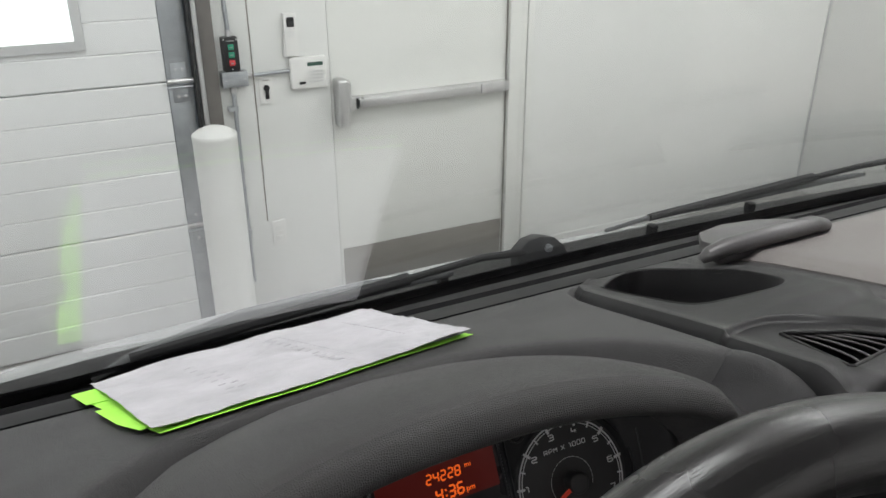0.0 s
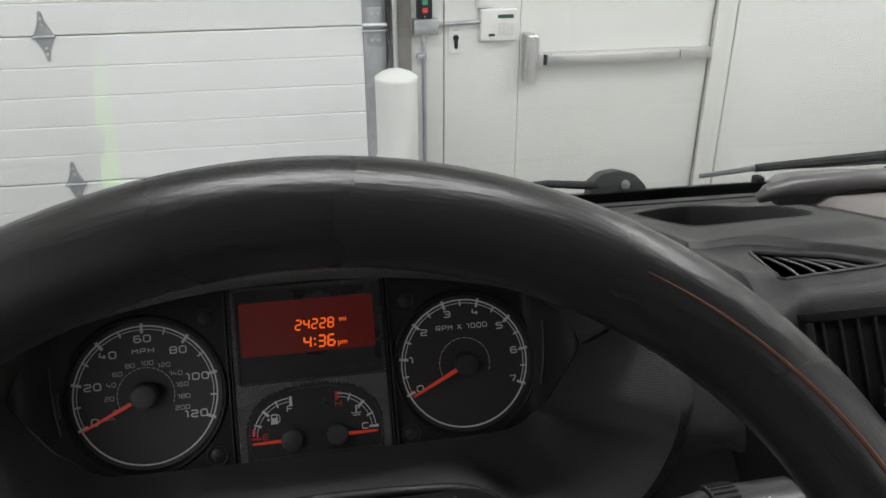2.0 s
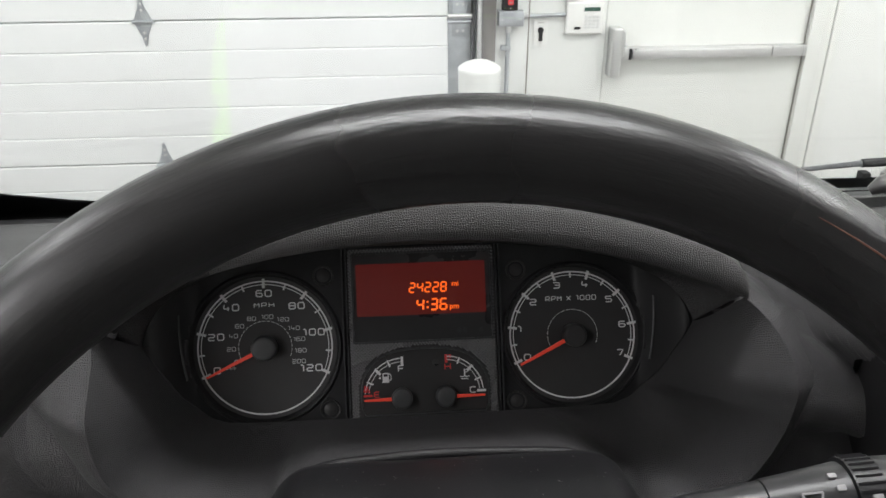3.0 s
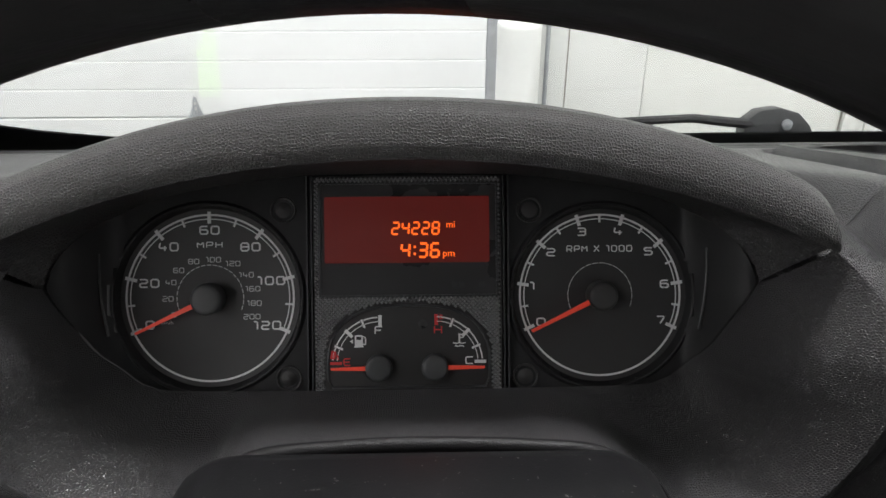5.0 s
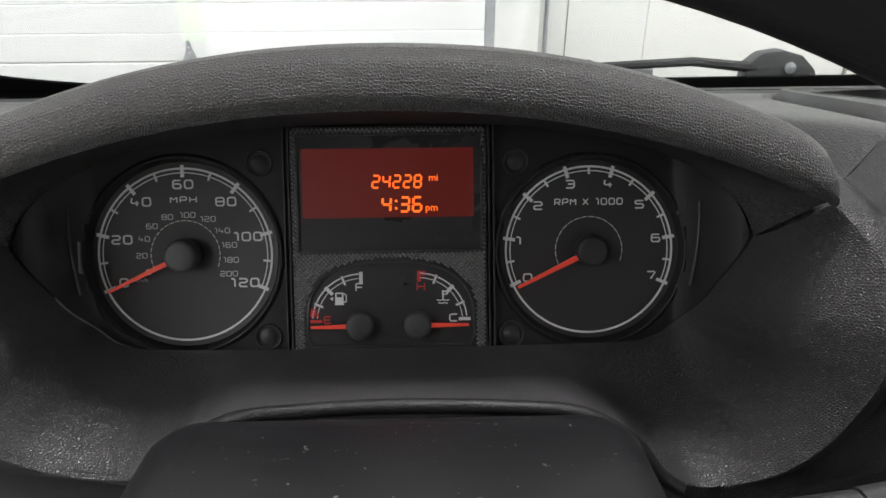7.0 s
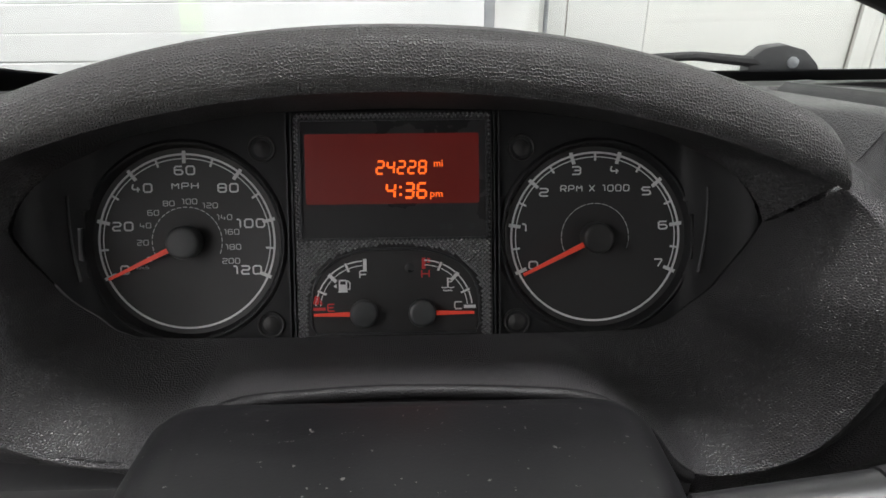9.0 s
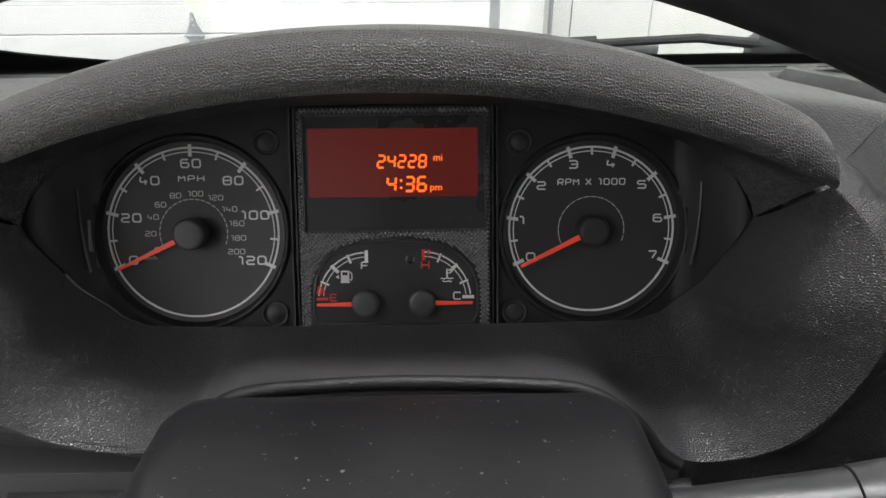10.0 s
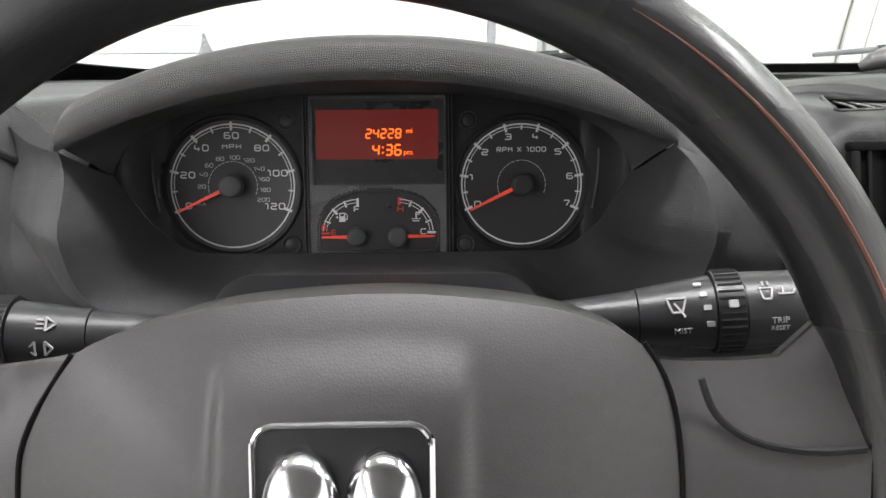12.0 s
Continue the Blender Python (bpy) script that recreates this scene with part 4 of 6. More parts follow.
part("back_plate", plate([(0.650, 0.836), (0.808, 0.836), (0.802, 0.868), (0.775, 0.900), (0.73, 0.912), (0.685, 0.900), (0.657, 0.868)], pose(0, 0.84, 1.429, -13) @ Matrix.Translation((0, -0.84, 0)), -0.004, 0.006, 0.004), M_CLIP, cl)
part("foot", box(0.645, 0.81, 0.826, 0.846, plane_z(0.836) + 0.006, 1.428, 0.003), M_DASH, cl)

# ---------------------------------------------------------------- instrument hood and binnacle
hood = thing("instrument_binnacle", (HX, 0.60, 1.42), "black grained instrument hood over the gauges", "instrument hood")
def hood_lip(a):
    """Depth and height of the hood's lower front edge at a, from 0 in the middle to 1 at the tips."""
    return 0.568 - 0.012 * a ** 3, 1.517 - 0.0372 * a ** 2.1


HOOD_FRONT = [(0.0, 0.0), (-0.0012, 0.0022), (-0.0014, 0.006), (0.001, 0.0125), (0.005, 0.0172), (0.012, 0.0200)]
rowsh = []
NS = 80
for i in range(NS + 1):
    s = math.sin(math.pi / 2 * (2 * i / NS - 1))
    a = abs(s)
    x = HX + HW * s
    yl, zl = hood_lip(a)
    back = lerp(HOOD_TOP, a)
    tip = 1 - math.sqrt(max(0.0, 1 - max(0.0, (a - 0.90) / 0.10) ** 2))
    high = 1 - 0.45 * tip
    row = [(x, yl + 0.030, zl - 0.0040), (x, yl + 0.004, zl - 0.0010)]
    row += [(x, yl + dy, zl + dz * high) for dy, dz in HOOD_FRONT]
    crown, end = zl + 0.0200 * high, plane_z(back) + 0.003 - 0.010 * a ** 4
    for k in range(1, 15):
        q = k / 14
        row.append((x + 0.004 * s * q, yl + 0.012 + (back - yl - 0.012) * q, crown + (end - crown) * q ** 1.25 + 0.004 * math.sin(math.pi * q) * (1 - a ** 3)))
    row += [(x + 0.005 * s, back + dy, end + dz) for dy, dz in ((0.002, -0.0012), (0.0035, -0.005), (0.004, -0.012), (0.004, -0.032))]
    rowsh.append(row)
for end in (0, -1):                      # blunt rounded ends
    base = rowsh[end]
    mid = (Vector(base[4]) + Vector(base[-3])) / 2
    out = -1 if end == 0 else 1
    caps = [[tuple(Vector(p).lerp(mid, t) + Vector((out * e, 0, 0))) for p in base] for t, e in ((0.06, 0.0010), (0.16, 0.0018), (0.36, 0.0025), (0.98, 0.0028))]
    rowsh = caps[::-1] + rowsh if end == 0 else rowsh + caps
part("hood_cover", shell(rowsh, 0.0004), M_HOOD, hood, "grained black visor over the gauges", uv=[(u, p[0]) for row in rowsh for p, (u, w) in zip(row, unroll(rowsh[len(rowsh) // 2:len(rowsh) // 2 + 1]))])

# cluster frame: u to the right, v up along the face, w towards the driver, in millimetres
CT = radians(28)
CL = Matrix(((1, 0, 0, 0.2), (0, math.sin(CT), -math.cos(CT), 0.6238), (0, math.cos(CT), math.sin(CT), 1.4737), (0, 0, 0, 1))) @ Matrix.Diagonal((0.001, 0.001, 0.001, 1))
MASK_TOP = [(0, 12.6), (45, 11.6), (62, 10.6), (90, 6.8), (109, 3.2), (128, -2.2), (143, -11), (152, -21), (158, -32), (160.5, -40)]
MASK_LOW = [(0, -92.4), (60, -92.2), (112, -91.4), (124, -89.0), (132, -85), (143.5, -73), (150, -60), (156.5, -47.5), (160.5, -40)]


def wing(u):
    """How far the black mask sweeps forward at its tips."""
    return 28 * smooth01((abs(u) - 134) / 26)


def mask_run(table, left):
    """Points of the mask's edge from the middle to a tip."""
    pts = spline(table, 8)
    return [(-u if left else u, v) for u, v in pts]


# lining under the hood, from the mask up to the lip
top_run = mask_run(MASK_TOP, True)[::-1] + mask_run(MASK_TOP, False)[1:]
lining = []
for u, v in top_run:
    p = CL @ Vector((u, v, wing(u) - 1))
    x = HX + (p.x - HX) * (HW - 0.0015) / 0.1605
    a = min(abs(x - HX) / HW, 1)
    yl, zl = hood_lip(a)
    q = Vector((x, yl + 0.0045, zl - 0.0012))
    lining.append([tuple(p.lerp(q, t) + Vector((0, 0, 0.0035 * math.sin(math.pi * t) * (1 - a ** 6)))) for t in (0, 0.08, 0.2, 0.4, 0.6, 0.8, 0.92, 1.0)])
# Darker plastic than the bowl's, to put the lip's shade into the colour.
part("hood_lining", grid(lining), M_DASH, hood, "grained lining under the hood, coloured dark for its shade", uv=unroll(lining, len(lining) // 2))

# bowl below, from the mask out to its crest
OUT = spline([(160, 0.0225, 1.4795), (168, 0.026, 1.463), (180, 0.0265, 1.442), (195, 0.028, 1.414), (208, 0.037, 1.395), (220, 0.058, 1.381), (230, 0.086, 1.374), (236, 0.107, 1.378), (242, 0.119, 1.394), (250, 0.140, 1.4105), (258, 0.172, 1.4150), (270, 0.207, 1.4165), (282, 0.252, 1.4145), (290, 0.280, 1.410), (298, 0.302, 1.393), (304, 0.317, 1.372), (310, 0.334, 1.3625), (320, 0.362, 1.367), (330, 0.381, 1.383), (345, 0.394, 1.414), (360, 0.397, 1.444), (370, 0.392, 1.465), (380, 0.3765, 1.4805)], 6)
OUT_X, OUT_Z = [(a, x) for a, x, z in OUT], [(a, z) for a, x, z in OUT]
low_run = mask_run(MASK_LOW, True)[::-1] + mask_run(MASK_LOW, False)[1:]
run = [0.0]
for p, q in zip(low_run, low_run[1:]):
    run.append(run[-1] + math.hypot(q[0] - p[0], q[1] - p[1]))
LOW_U = [(l / run[-1], p[0]) for l, p in zip(run, low_run)]
LOW_V = [(l / run[-1], p[1]) for l, p in zip(run, low_run)]
SCOOP = [(160, 0.8), (190, 0.75), (208, 1.1), (228, 1.9), (246, 0.85), (255, 0.5), (285, 0.5), (294, 0.85), (308, 2.1), (328, 1.7), (350, 0.85), (380, 0.8)]   # how the floor curves up to the crest
rowsb = [[] for k in range(20)]
NB = 170
for k in range(NB + 1):
    ang = 160 + 220.0 * k / NB
    h = lerp([(160, 0.0), (195, 0.13), (232, 0.27), (270, 0.5), (308, 0.73), (345, 0.87), (380, 1.0)], ang)
    u, v = lerp(LOW_U, h), lerp(LOW_V, h)
    p = CL @ Vector((u, v, wing(u) - 1))
    side = smooth01(min(ang - 160, 380 - ang) / 22)
    q = Vector((lerp(OUT_X, ang), 0.5565 - 0.0365 * side, lerp(OUT_Z, ang)))
    col = []
    for st in range(15):
        t = st / 14
        e = t ** lerp(SCOOP, ang)
        col.append(Vector((p.x + (q.x - p.x) * t, p.y + (q.y - p.y) * e, p.z + (q.z - p.z) * t)))
    d = Vector((q.x - 0.206, 0, q.z - 1.44)).normalized()
    left, right = smooth01((0.085 - q.x) / 0.045), smooth01((q.x - 0.335) / 0.04)
    if left > 0:
        d = Vector((q.x - 0.206, 0, (q.z - 1.44) * (1 - 0.9 * left))).normalized()
    if 232 < ang < 308:
        d = Vector((0.21 - q.x, 0, 1.34 - q.z)).normalized()
    for st in range(1, 6):
        out, dep = (0, 0.0025, 0.006, 0.009, 0.010, 0.011)[st], (0, 0.0006, 0.003, 0.008, 0.025, 0.05)[st]
        out += ((0, 0.004, 0.010, 0.020, 0.036, 0.055)[st] - out) * left
        dep += ((0, 0.0008, 0.0035, 0.010, 0.026, 0.050)[st] - dep) * left
        out += ((0, 0.0025, 0.007, 0.014, 0.030, 0.050)[st] - out) * right
        dep += ((0, 0.0006, 0.003, 0.008, 0.022, 0.045)[st] - dep) * right
        if 232 < ang < 308:
            out, dep = (0, 0.003, 0.007, 0.012, 0.026, 0.05)[st], (0, 0.0006, 0.003, 0.010, 0.035, 0.09)[st]
        col.append(q + (d * out + Vector((0, dep, 0))) * max(side, left))
    for st, r in enumerate(col):
        rowsb[st].append(tuple(r))
part("surround", grid(rowsb), M_GRAIN, hood, "grained bowl-shaped gauge surround", uv=unroll(rowsb, 12, 12))
LIP_R = [(1.25, 0.328), (1.3600, 0.329), (1.363, 0.338), (1.367, 0.362), (1.383, 0.381), (1.414, 0.394), (1.444, 0.397), (1.465, 0.392), (1.4805, 0.377), (1.50, 0.366)]
cheek = []
for j in range(64):
    row = []
    for i in range(41):
        xr = 0.366 + 0.086 * i / 40
        top = top_z(xr, 0.614) + 0.0006
        s = min(1.0, i / 32)
        bend = top - 0.050
        y0 = 0.5235 - 0.0185 * s
        if j < 40:
            z = 1.25 + (bend - 1.25) * j / 40
            y = 0.5235 + 0.003 * smooth01(i / 6) + 0.32 * 0.1 * i / 40 - 0.30 * max(0.0, 1.42 - z) * smooth01(i / 14)
            y += (y0 - y) * smooth01((z - 1.40) / (bend - 1.40))
        else:
            t = (j - 40) / 23
            b0, b1, b2, b3 = (1 - t) ** 3, 3 * t * (1 - t) ** 2, 3 * t * t * (1 - t), t ** 3
            y = b0 * y0 + b1 * y0 + b2 * (0.569 - 0.012 * s) + b3 * 0.614
            z = b0 * bend + b1 * (bend + 0.029 + 0.016 * s) + b2 * (top + 0.008 + 0.017 * s) + b3 * top
        c = lerp(LIP_R, z)
        c += (0.366 - c) * smooth01((j - 44) / 14)
        far = lerp([(1.25, 0.492), (1.440, 0.492), (1.462, 0.454), (1.5, 0.452)], z)
        row.append((c + (far - c) * i / 40, y, z))
    cheek.append(row)
part("inner_cheek", grid(cheek), M_GRAIN, hood, "grained flank beside the gauges", uv=unroll(cheek, 30))
LIP_L = [(1.25, 0.112), (1.3715, 0.109), (1.3745, 0.086), (1.381, 0.058), (1.395, 0.037), (1.414, 0.028), (1.442, 0.0265), (1.463, 0.026), (1.4795, 0.0225), (1.50, 0.030)]
cheek = []
for j in range(64):
    row = []
    for i in range(41):
        xr = 0.036 - 0.271 * i / 40
        top = top_z(xr, 0.614) + 0.0006
        bend = top - 0.060
        y0 = 0.5225 + 0.003 * smooth01(i / 6) + 0.16 * 0.25 * i / 40
        if j < 40:
            y, z = y0, 1.25 + (bend - 1.25) * j / 40
        else:
            t = math.pi / 2 * (j - 40) / 23
            y, z = y0 + (0.614 - y0) * (1 - math.cos(t)), bend + 0.060 * math.sin(t)
        c = lerp(LIP_L, z)
        c += (0.036 - c) * smooth01((j - 48) / 12)
        row.append((c + (-0.235 - c) * i / 40, y, z))
    cheek.append(row)
part("outer_cheek", grid(cheek), M_GRAIN, hood, "grained flank between the gauges and the cab door", uv=unroll(cheek, 30))
strip = [cheek[j][min(40, max(0, int(round((61 - j) * 1.25)) + 1))] for j in range(61, 40, -2)]
part("parting_groove", tube([(x, y - 0.0005, z - 0.001) for x, y, z in strip], 0.0032, 8), M_STRIP, hood, "dark parting groove")
bead = [(x, 0.5175, z - 0.001) for a, x, z in OUT if 233 < a < 307]
part("cutout_bead", tube(bead, 0.0032, 12), M_POD, hood, "rolled edge above the steering column")
part("side_panel", box(-0.14, 0.128, 0.5185, 0.545, 1.20, 1.3635, 0.003), M_PANEL, hood, "smooth dark lower dash panel")
part("button", box(-0.02, 0.052, 0.511, 0.5182, 1.322, 1.342, 0.003), M_SMOOTH, hood, "black rocker button")
part("lower_fascia", shell([[(x, 0.56, 1.30) for x in (0.03, 0.10, 0.18, 0.26, 0.333)], [(x, 0.52, 1.352) for x in (0.03, 0.10, 0.18, 0.26, 0.333)], [(x, 0.505, 1.345) for x in (0.03, 0.10, 0.18, 0.26, 0.333)], [(x, 0.50, 1.20) for x in (0.03, 0.10, 0.18, 0.26, 0.333)]], 0.01), M_POD, hood)
# ---------------------------------------------------------------- instrument cluster
ic = thing("instrument_cluster", tuple(CL @ Vector((0, -100, 0))), "instrument cluster with white-marked dials and a red lit display", "instrument cluster")
DW = -9.0                                  # depth of the dial faces
SU, SV, SR = -96.3, -47.5, 40.5
TU, TV, TR = 96.0, -48.1, 39.5
UP, DOWN = sorted(mask_run(MASK_TOP, False)), sorted(mask_run(MASK_LOW, False))
mv, mf = [], []
for i in range(161):
    u = -160.4 + 320.8 * i / 160
    lo, hi = lerp(DOWN, abs(u)) - 1.0, lerp(UP, abs(u)) + 1.0
    mv += [CL @ Vector((u, lo + (hi - lo) * j / 50, wing(u) - 5)) for j in range(51)]
for i in range(160):
    for j in range(50):
        q = (i * 51 + j, (i + 1) * 51 + j, (i + 1) * 51 + j + 1, i * 51 + j + 1)
        c = CL.inverted() @ (sum((mv[n] for n in q), Vector()) / 4)
        if math.hypot(c.x - SU, c.y - SV) > SR + 5.2 and math.hypot(c.x - TU, c.y - TV) > TR + 5.2:
            mf.append(q)
part("mask", (mv, mf), M_MASK, ic, "smooth black mask round the dials")


def dial(name, cu, cv, R, label):
    d = part(name, lathe([(R + 3.4, DW - 2), (R + 3.4, DW + 0.2), (R + 2.6, DW), (0.5, DW)], CL @ Matrix.Translation((cu, cv, 0)), 96), M_FACE, ic, label)
    rows = []
    for r, h in ((R + 3.2, DW), (R + 4.2, DW + 2.2), (R + 5.0, -4.0), (R + 5.8, -3.6), (R + 7.0, -4.4), (R + 7.4, -5.2)):
        rows.append([CL @ Vector((cu + r * math.cos(2 * math.pi * k / 96), cv + r * math.sin(2 * math.pi * k / 96), h)) for k in range(96)])
    part("bezel", grid(rows, True), M_MASK, d, "sloping black dial bezel")
    return d


F0, F1 = DW + 0.05, DW + 0.35


def marks(strokes, mat, parent, name="scale_ring"):
    return part(name, join(*strokes), mat, parent, smooth=False)


def polar(cu, cv, r, deg):
    return (cu + r * math.cos(radians(deg)), cv + r * math.sin(radians(deg)))


def at_cl(u, v, w=DW + 0.15):
    return CL @ Matrix.Translation((u, v, w))


GLYPH = {'0': [[(0, 0), (1, 0), (1, 1), (0, 1), (0, 0)]], '1': [[(0.1, 1), (0.6, 1), (0.6, 0)]], '2': [[(0, 1), (1, 1), (1, 0.5), (0, 0.5), (0, 0), (1, 0)]],
         '3': [[(0, 1), (1, 1), (1, 0), (0, 0)], [(0.25, 0.52), (1, 0.52)]], '4': [[(0.16, 1), (0, 0.34), (1, 0.34)], [(0.74, 0.62), (0.74, 0)]],
         '5': [[(1, 1), (0, 1), (0, 0.56), (1, 0.56), (1, 0), (0, 0)]], '6': [[(0.95, 1), (0, 1), (0, 0), (1, 0), (1, 0.56), (0, 0.56)]], '7': [[(0, 1), (1, 1), (0.42, 0)]],
         '8': [[(0, 0), (1, 0), (1, 1), (0, 1), (0, 0)], [(0, 0.52), (1, 0.52)]], 'M': [[(0, 0), (0, 1), (0.5, 0.45), (1, 1), (1, 0)]], 'P': [[(0, 0), (0, 1), (1, 1), (1, 0.42), (0, 0.42)]],
         'H': [[(0, 0), (0, 1)], [(1, 0), (1, 1)], [(0, 0.5), (1, 0.5)]], 'R': [[(0, 0), (0, 1), (1, 1), (1, 0.42), (0, 0.42)], [(0.5, 0.42), (1, 0)]], 'X': [[(0, 0), (1, 1)], [(0, 1), (1, 0)]],
         'F': [[(0.12, 0), (0.12, 1), (1.05, 1)], [(0.12, 0.5), (0.9, 0.5)]], 'E': [[(1, 0), (0.1, 0), (0.1, 1), (1, 1)], [(0.1, 0.5), (0.9, 0.5)]], 'C': [[(1, 0), (0, 0), (0, 1), (1, 1)]]}


def stroke(pts, w, m, h0, h1):
    """A flat pen stroke along a polyline, with cut corners and mitred joints."""
    shut = pts[0] == pts[-1]
    ring_pts = pts[:-1] if shut else pts
    n = len(ring_pts)
    run = []
    for i, p in enumerate(ring_pts):
        p = Vector(p)
        if not shut and i in (0, n - 1):
            run.append(p)
            continue
        a, b = Vector(ring_pts[i - 1]) - p, Vector(ring_pts[(i + 1) % n]) - p
        c = min(w * 0.9, a.length * 0.4, b.length * 0.4)
        run += [p + a.normalized() * c, p + b.normalized() * c]
    m2 = len(run)
    v, f = [], []
    for i, p in enumerate(run):
        a = run[i - 1] if shut or i else None
        b = run[(i + 1) % m2] if shut or i < m2 - 1 else None
        d1, d2 = (p - a).normalized() if a else None, (b - p).normalized() if b else None
        d = ((d1 or d2) + (d2 or d1)).normalized()
        k = w / 2 / max(0.5, d.dot(d1 or d2))
        s2 = Vector((-d.y, d.x)) * k
        for q in (p + s2, p - s2):
            v += [m @ Vector((q.x, q.y, h0)), m @ Vector((q.x, q.y, h1))]
    for i in range(m2 if shut else m2 - 1):
        j = (i + 1) % m2
        f += [(4 * i + 1, 4 * i + 3, 4 * j + 3, 4 * j + 1), (4 * i, 4 * i + 1, 4 * j + 1, 4 * j), (4 * i + 2, 4 * j + 2, 4 * j + 3, 4 * i + 3)]
    if not shut:
        f += [(0, 2, 3, 1), (4 * m2 - 4, 4 * m2 - 3, 4 * m2 - 1, 4 * m2 - 2)]
    return v, f


def figures(text, u, v, wide, tall, pen, mat, parent, w=DW, gap=0.28, name="lettering"):
    """Square wide lettering, its middle at u, v; wide and tall are one letter's size."""
    adv = [wide * (0.62 if c == '1' else 0.4 if c == ' ' else 1.0) + pen for c in text]
    total = sum(adv) + wide * gap * (len(text) - 1)
    x = u - total / 2
    out = []
    for c, a in zip(text, adv):
        for pl in GLYPH.get(c, []):
            out.append(stroke([(x + pen / 2 + px * (wide if c != '1' else wide * 0.9), v - tall / 2 + pen / 2 + py * (tall - pen)) for px, py in pl], pen, CL, w + 0.05, w + 0.3))
        x += a + wide * gap
    return part(name, join(*out), mat, parent, smooth=False)


def needle(cu, cv, r0, r1, deg, parent, w=2.4):
    a, b = polar(cu, cv, r0, deg), polar(cu, cv, r1, deg)
    part("needle", bar(a, b, w, CL, -4.0, -2.4, w * 0.55), M_NEEDLE, parent, "red gauge needle", smooth=False)


def hub(cu, cv, r, parent, mat):
    part("needle_hub", lathe([(r, DW), (r, -0.6), (r - 0.25, 0.3), (r - 0.9, 0.9), (r - 2.2, 1.1), (0.2, 1.1)], CL @ Matrix.Translation((cu, cv, 0)), 44), mat, parent)


sp = dial("speedometer", SU, SV, SR, "speedometer dial to 120 with a red needle")
st = [ring(SU, SV, SR - 0.1, SR + 0.85, 0, 360, CL, F0, F1), ring(SU, SV, SR - 1.9, SR - 1.4, -24, 204, CL, F0, F1)]
for k in range(13):
    a = 204 - k * 19
    major = k % 2 == 0
    p, q = polar(SU, SV, SR + (2.0 if major else 0.2), a), polar(SU, SV, SR - (3.8 if major else 3.6), a)
    st.append(bar(p, q, 1.6 if major else 0.95, CL, F0, F1 + 0.3))
marks(st, M_MARK, sp)
for t, u, v in (("0", -125.9, -60.4), ("20", -126.0, -39.9), ("40", -116.4, -22.1), ("60", -96.3, -14.1), ("80", -76.4, -22.5), ("100", -66.6, -39.2), ("120", -68.8, -61.2)):
    figures(t, u, v, 3.7, 4.5, 0.75, M_MARK, sp)
figures("MPH", -96.3, -21.3, 3.0, 3.1, 0.5, M_MARK, sp, gap=0.35)
words("km/h", 2.6, at_cl(-117.5, -59.4), M_MARK2, sp, wide=1.15, thick=0.1)
for t, u, v in (("0", -114.2, -55.5), ("20", -117.0, -47.6), ("40", -115.5, -39.6), ("60", -111.6, -33.7), ("80", -104.2, -29.4), ("100", -94.7, -28.6), ("120", -85.2, -30.6), ("140", -78.7, -36.2), ("160", -75.6, -43.1), ("180", -75.0, -50.2), ("200", -76.1, -56.8)):
    figures(t, u, v, 2.1, 2.7, 0.38, M_MARK2, sp, gap=0.22)
marks([ring(SU, SV, 16.1, 16.5, 204 - k * 9.9, 204 - k * 9.9 - 7.2, CL, F0, F1, 4) for k in range(23)], M_MARK2, sp, "inner_scale")
needle(SU, SV, 7, 38.6, 205.4, sp)
hub(SU, SV, 7.6, sp, M_KNOB)

ta = dial("tachometer", TU, TV, TR, "tachometer dial to 7 with a red needle")
st = [ring(TU, TV, TR - 0.1, TR + 0.85, 0, 360, CL, F0, F1), ring(TU, TV, TR - 1.9, TR - 1.4, -24, 204, CL, F0, F1)]
for k in range(15):
    a = 204 - k * 16.286
    major = k % 2 == 0
    st.append(bar(polar(TU, TV, TR + (2.0 if major else 0.2), a), polar(TU, TV, TR - (3.6 if major else 3.4), a), 1.6 if major else 0.95, CL, F0, F1 + 0.3))
marks(st, M_MARK, ta)
for t, u, v in (("0", 66.6, -61.1), ("1", 62.2, -43.2), ("2", 71.7, -26.6), ("3", 87.1, -16.6), ("4", 105.2, -16.5), ("5", 120.3, -26.6), ("6", 128.3, -42.9), ("7", 126.4, -60.8)):
    figures(t, u, v, 3.9, 4.2, 0.72, M_MARK, ta)
figures("RPM X 1000", 95.9, -25.0, 2.5, 3.3, 0.5, M_MARK, ta, gap=0.30)
marks([ring(TU, TV, 15.8, 16.15, 204 - k * 12.6, 204 - k * 12.6 - 10.2, CL, F0, F1, 4) for k in range(18)], M_MARK2, ta, "inner_scale")
needle(TU, TV, 7, 38.6, 206, ta)
hub(TU, TV, 7.2, ta, M_FACE)

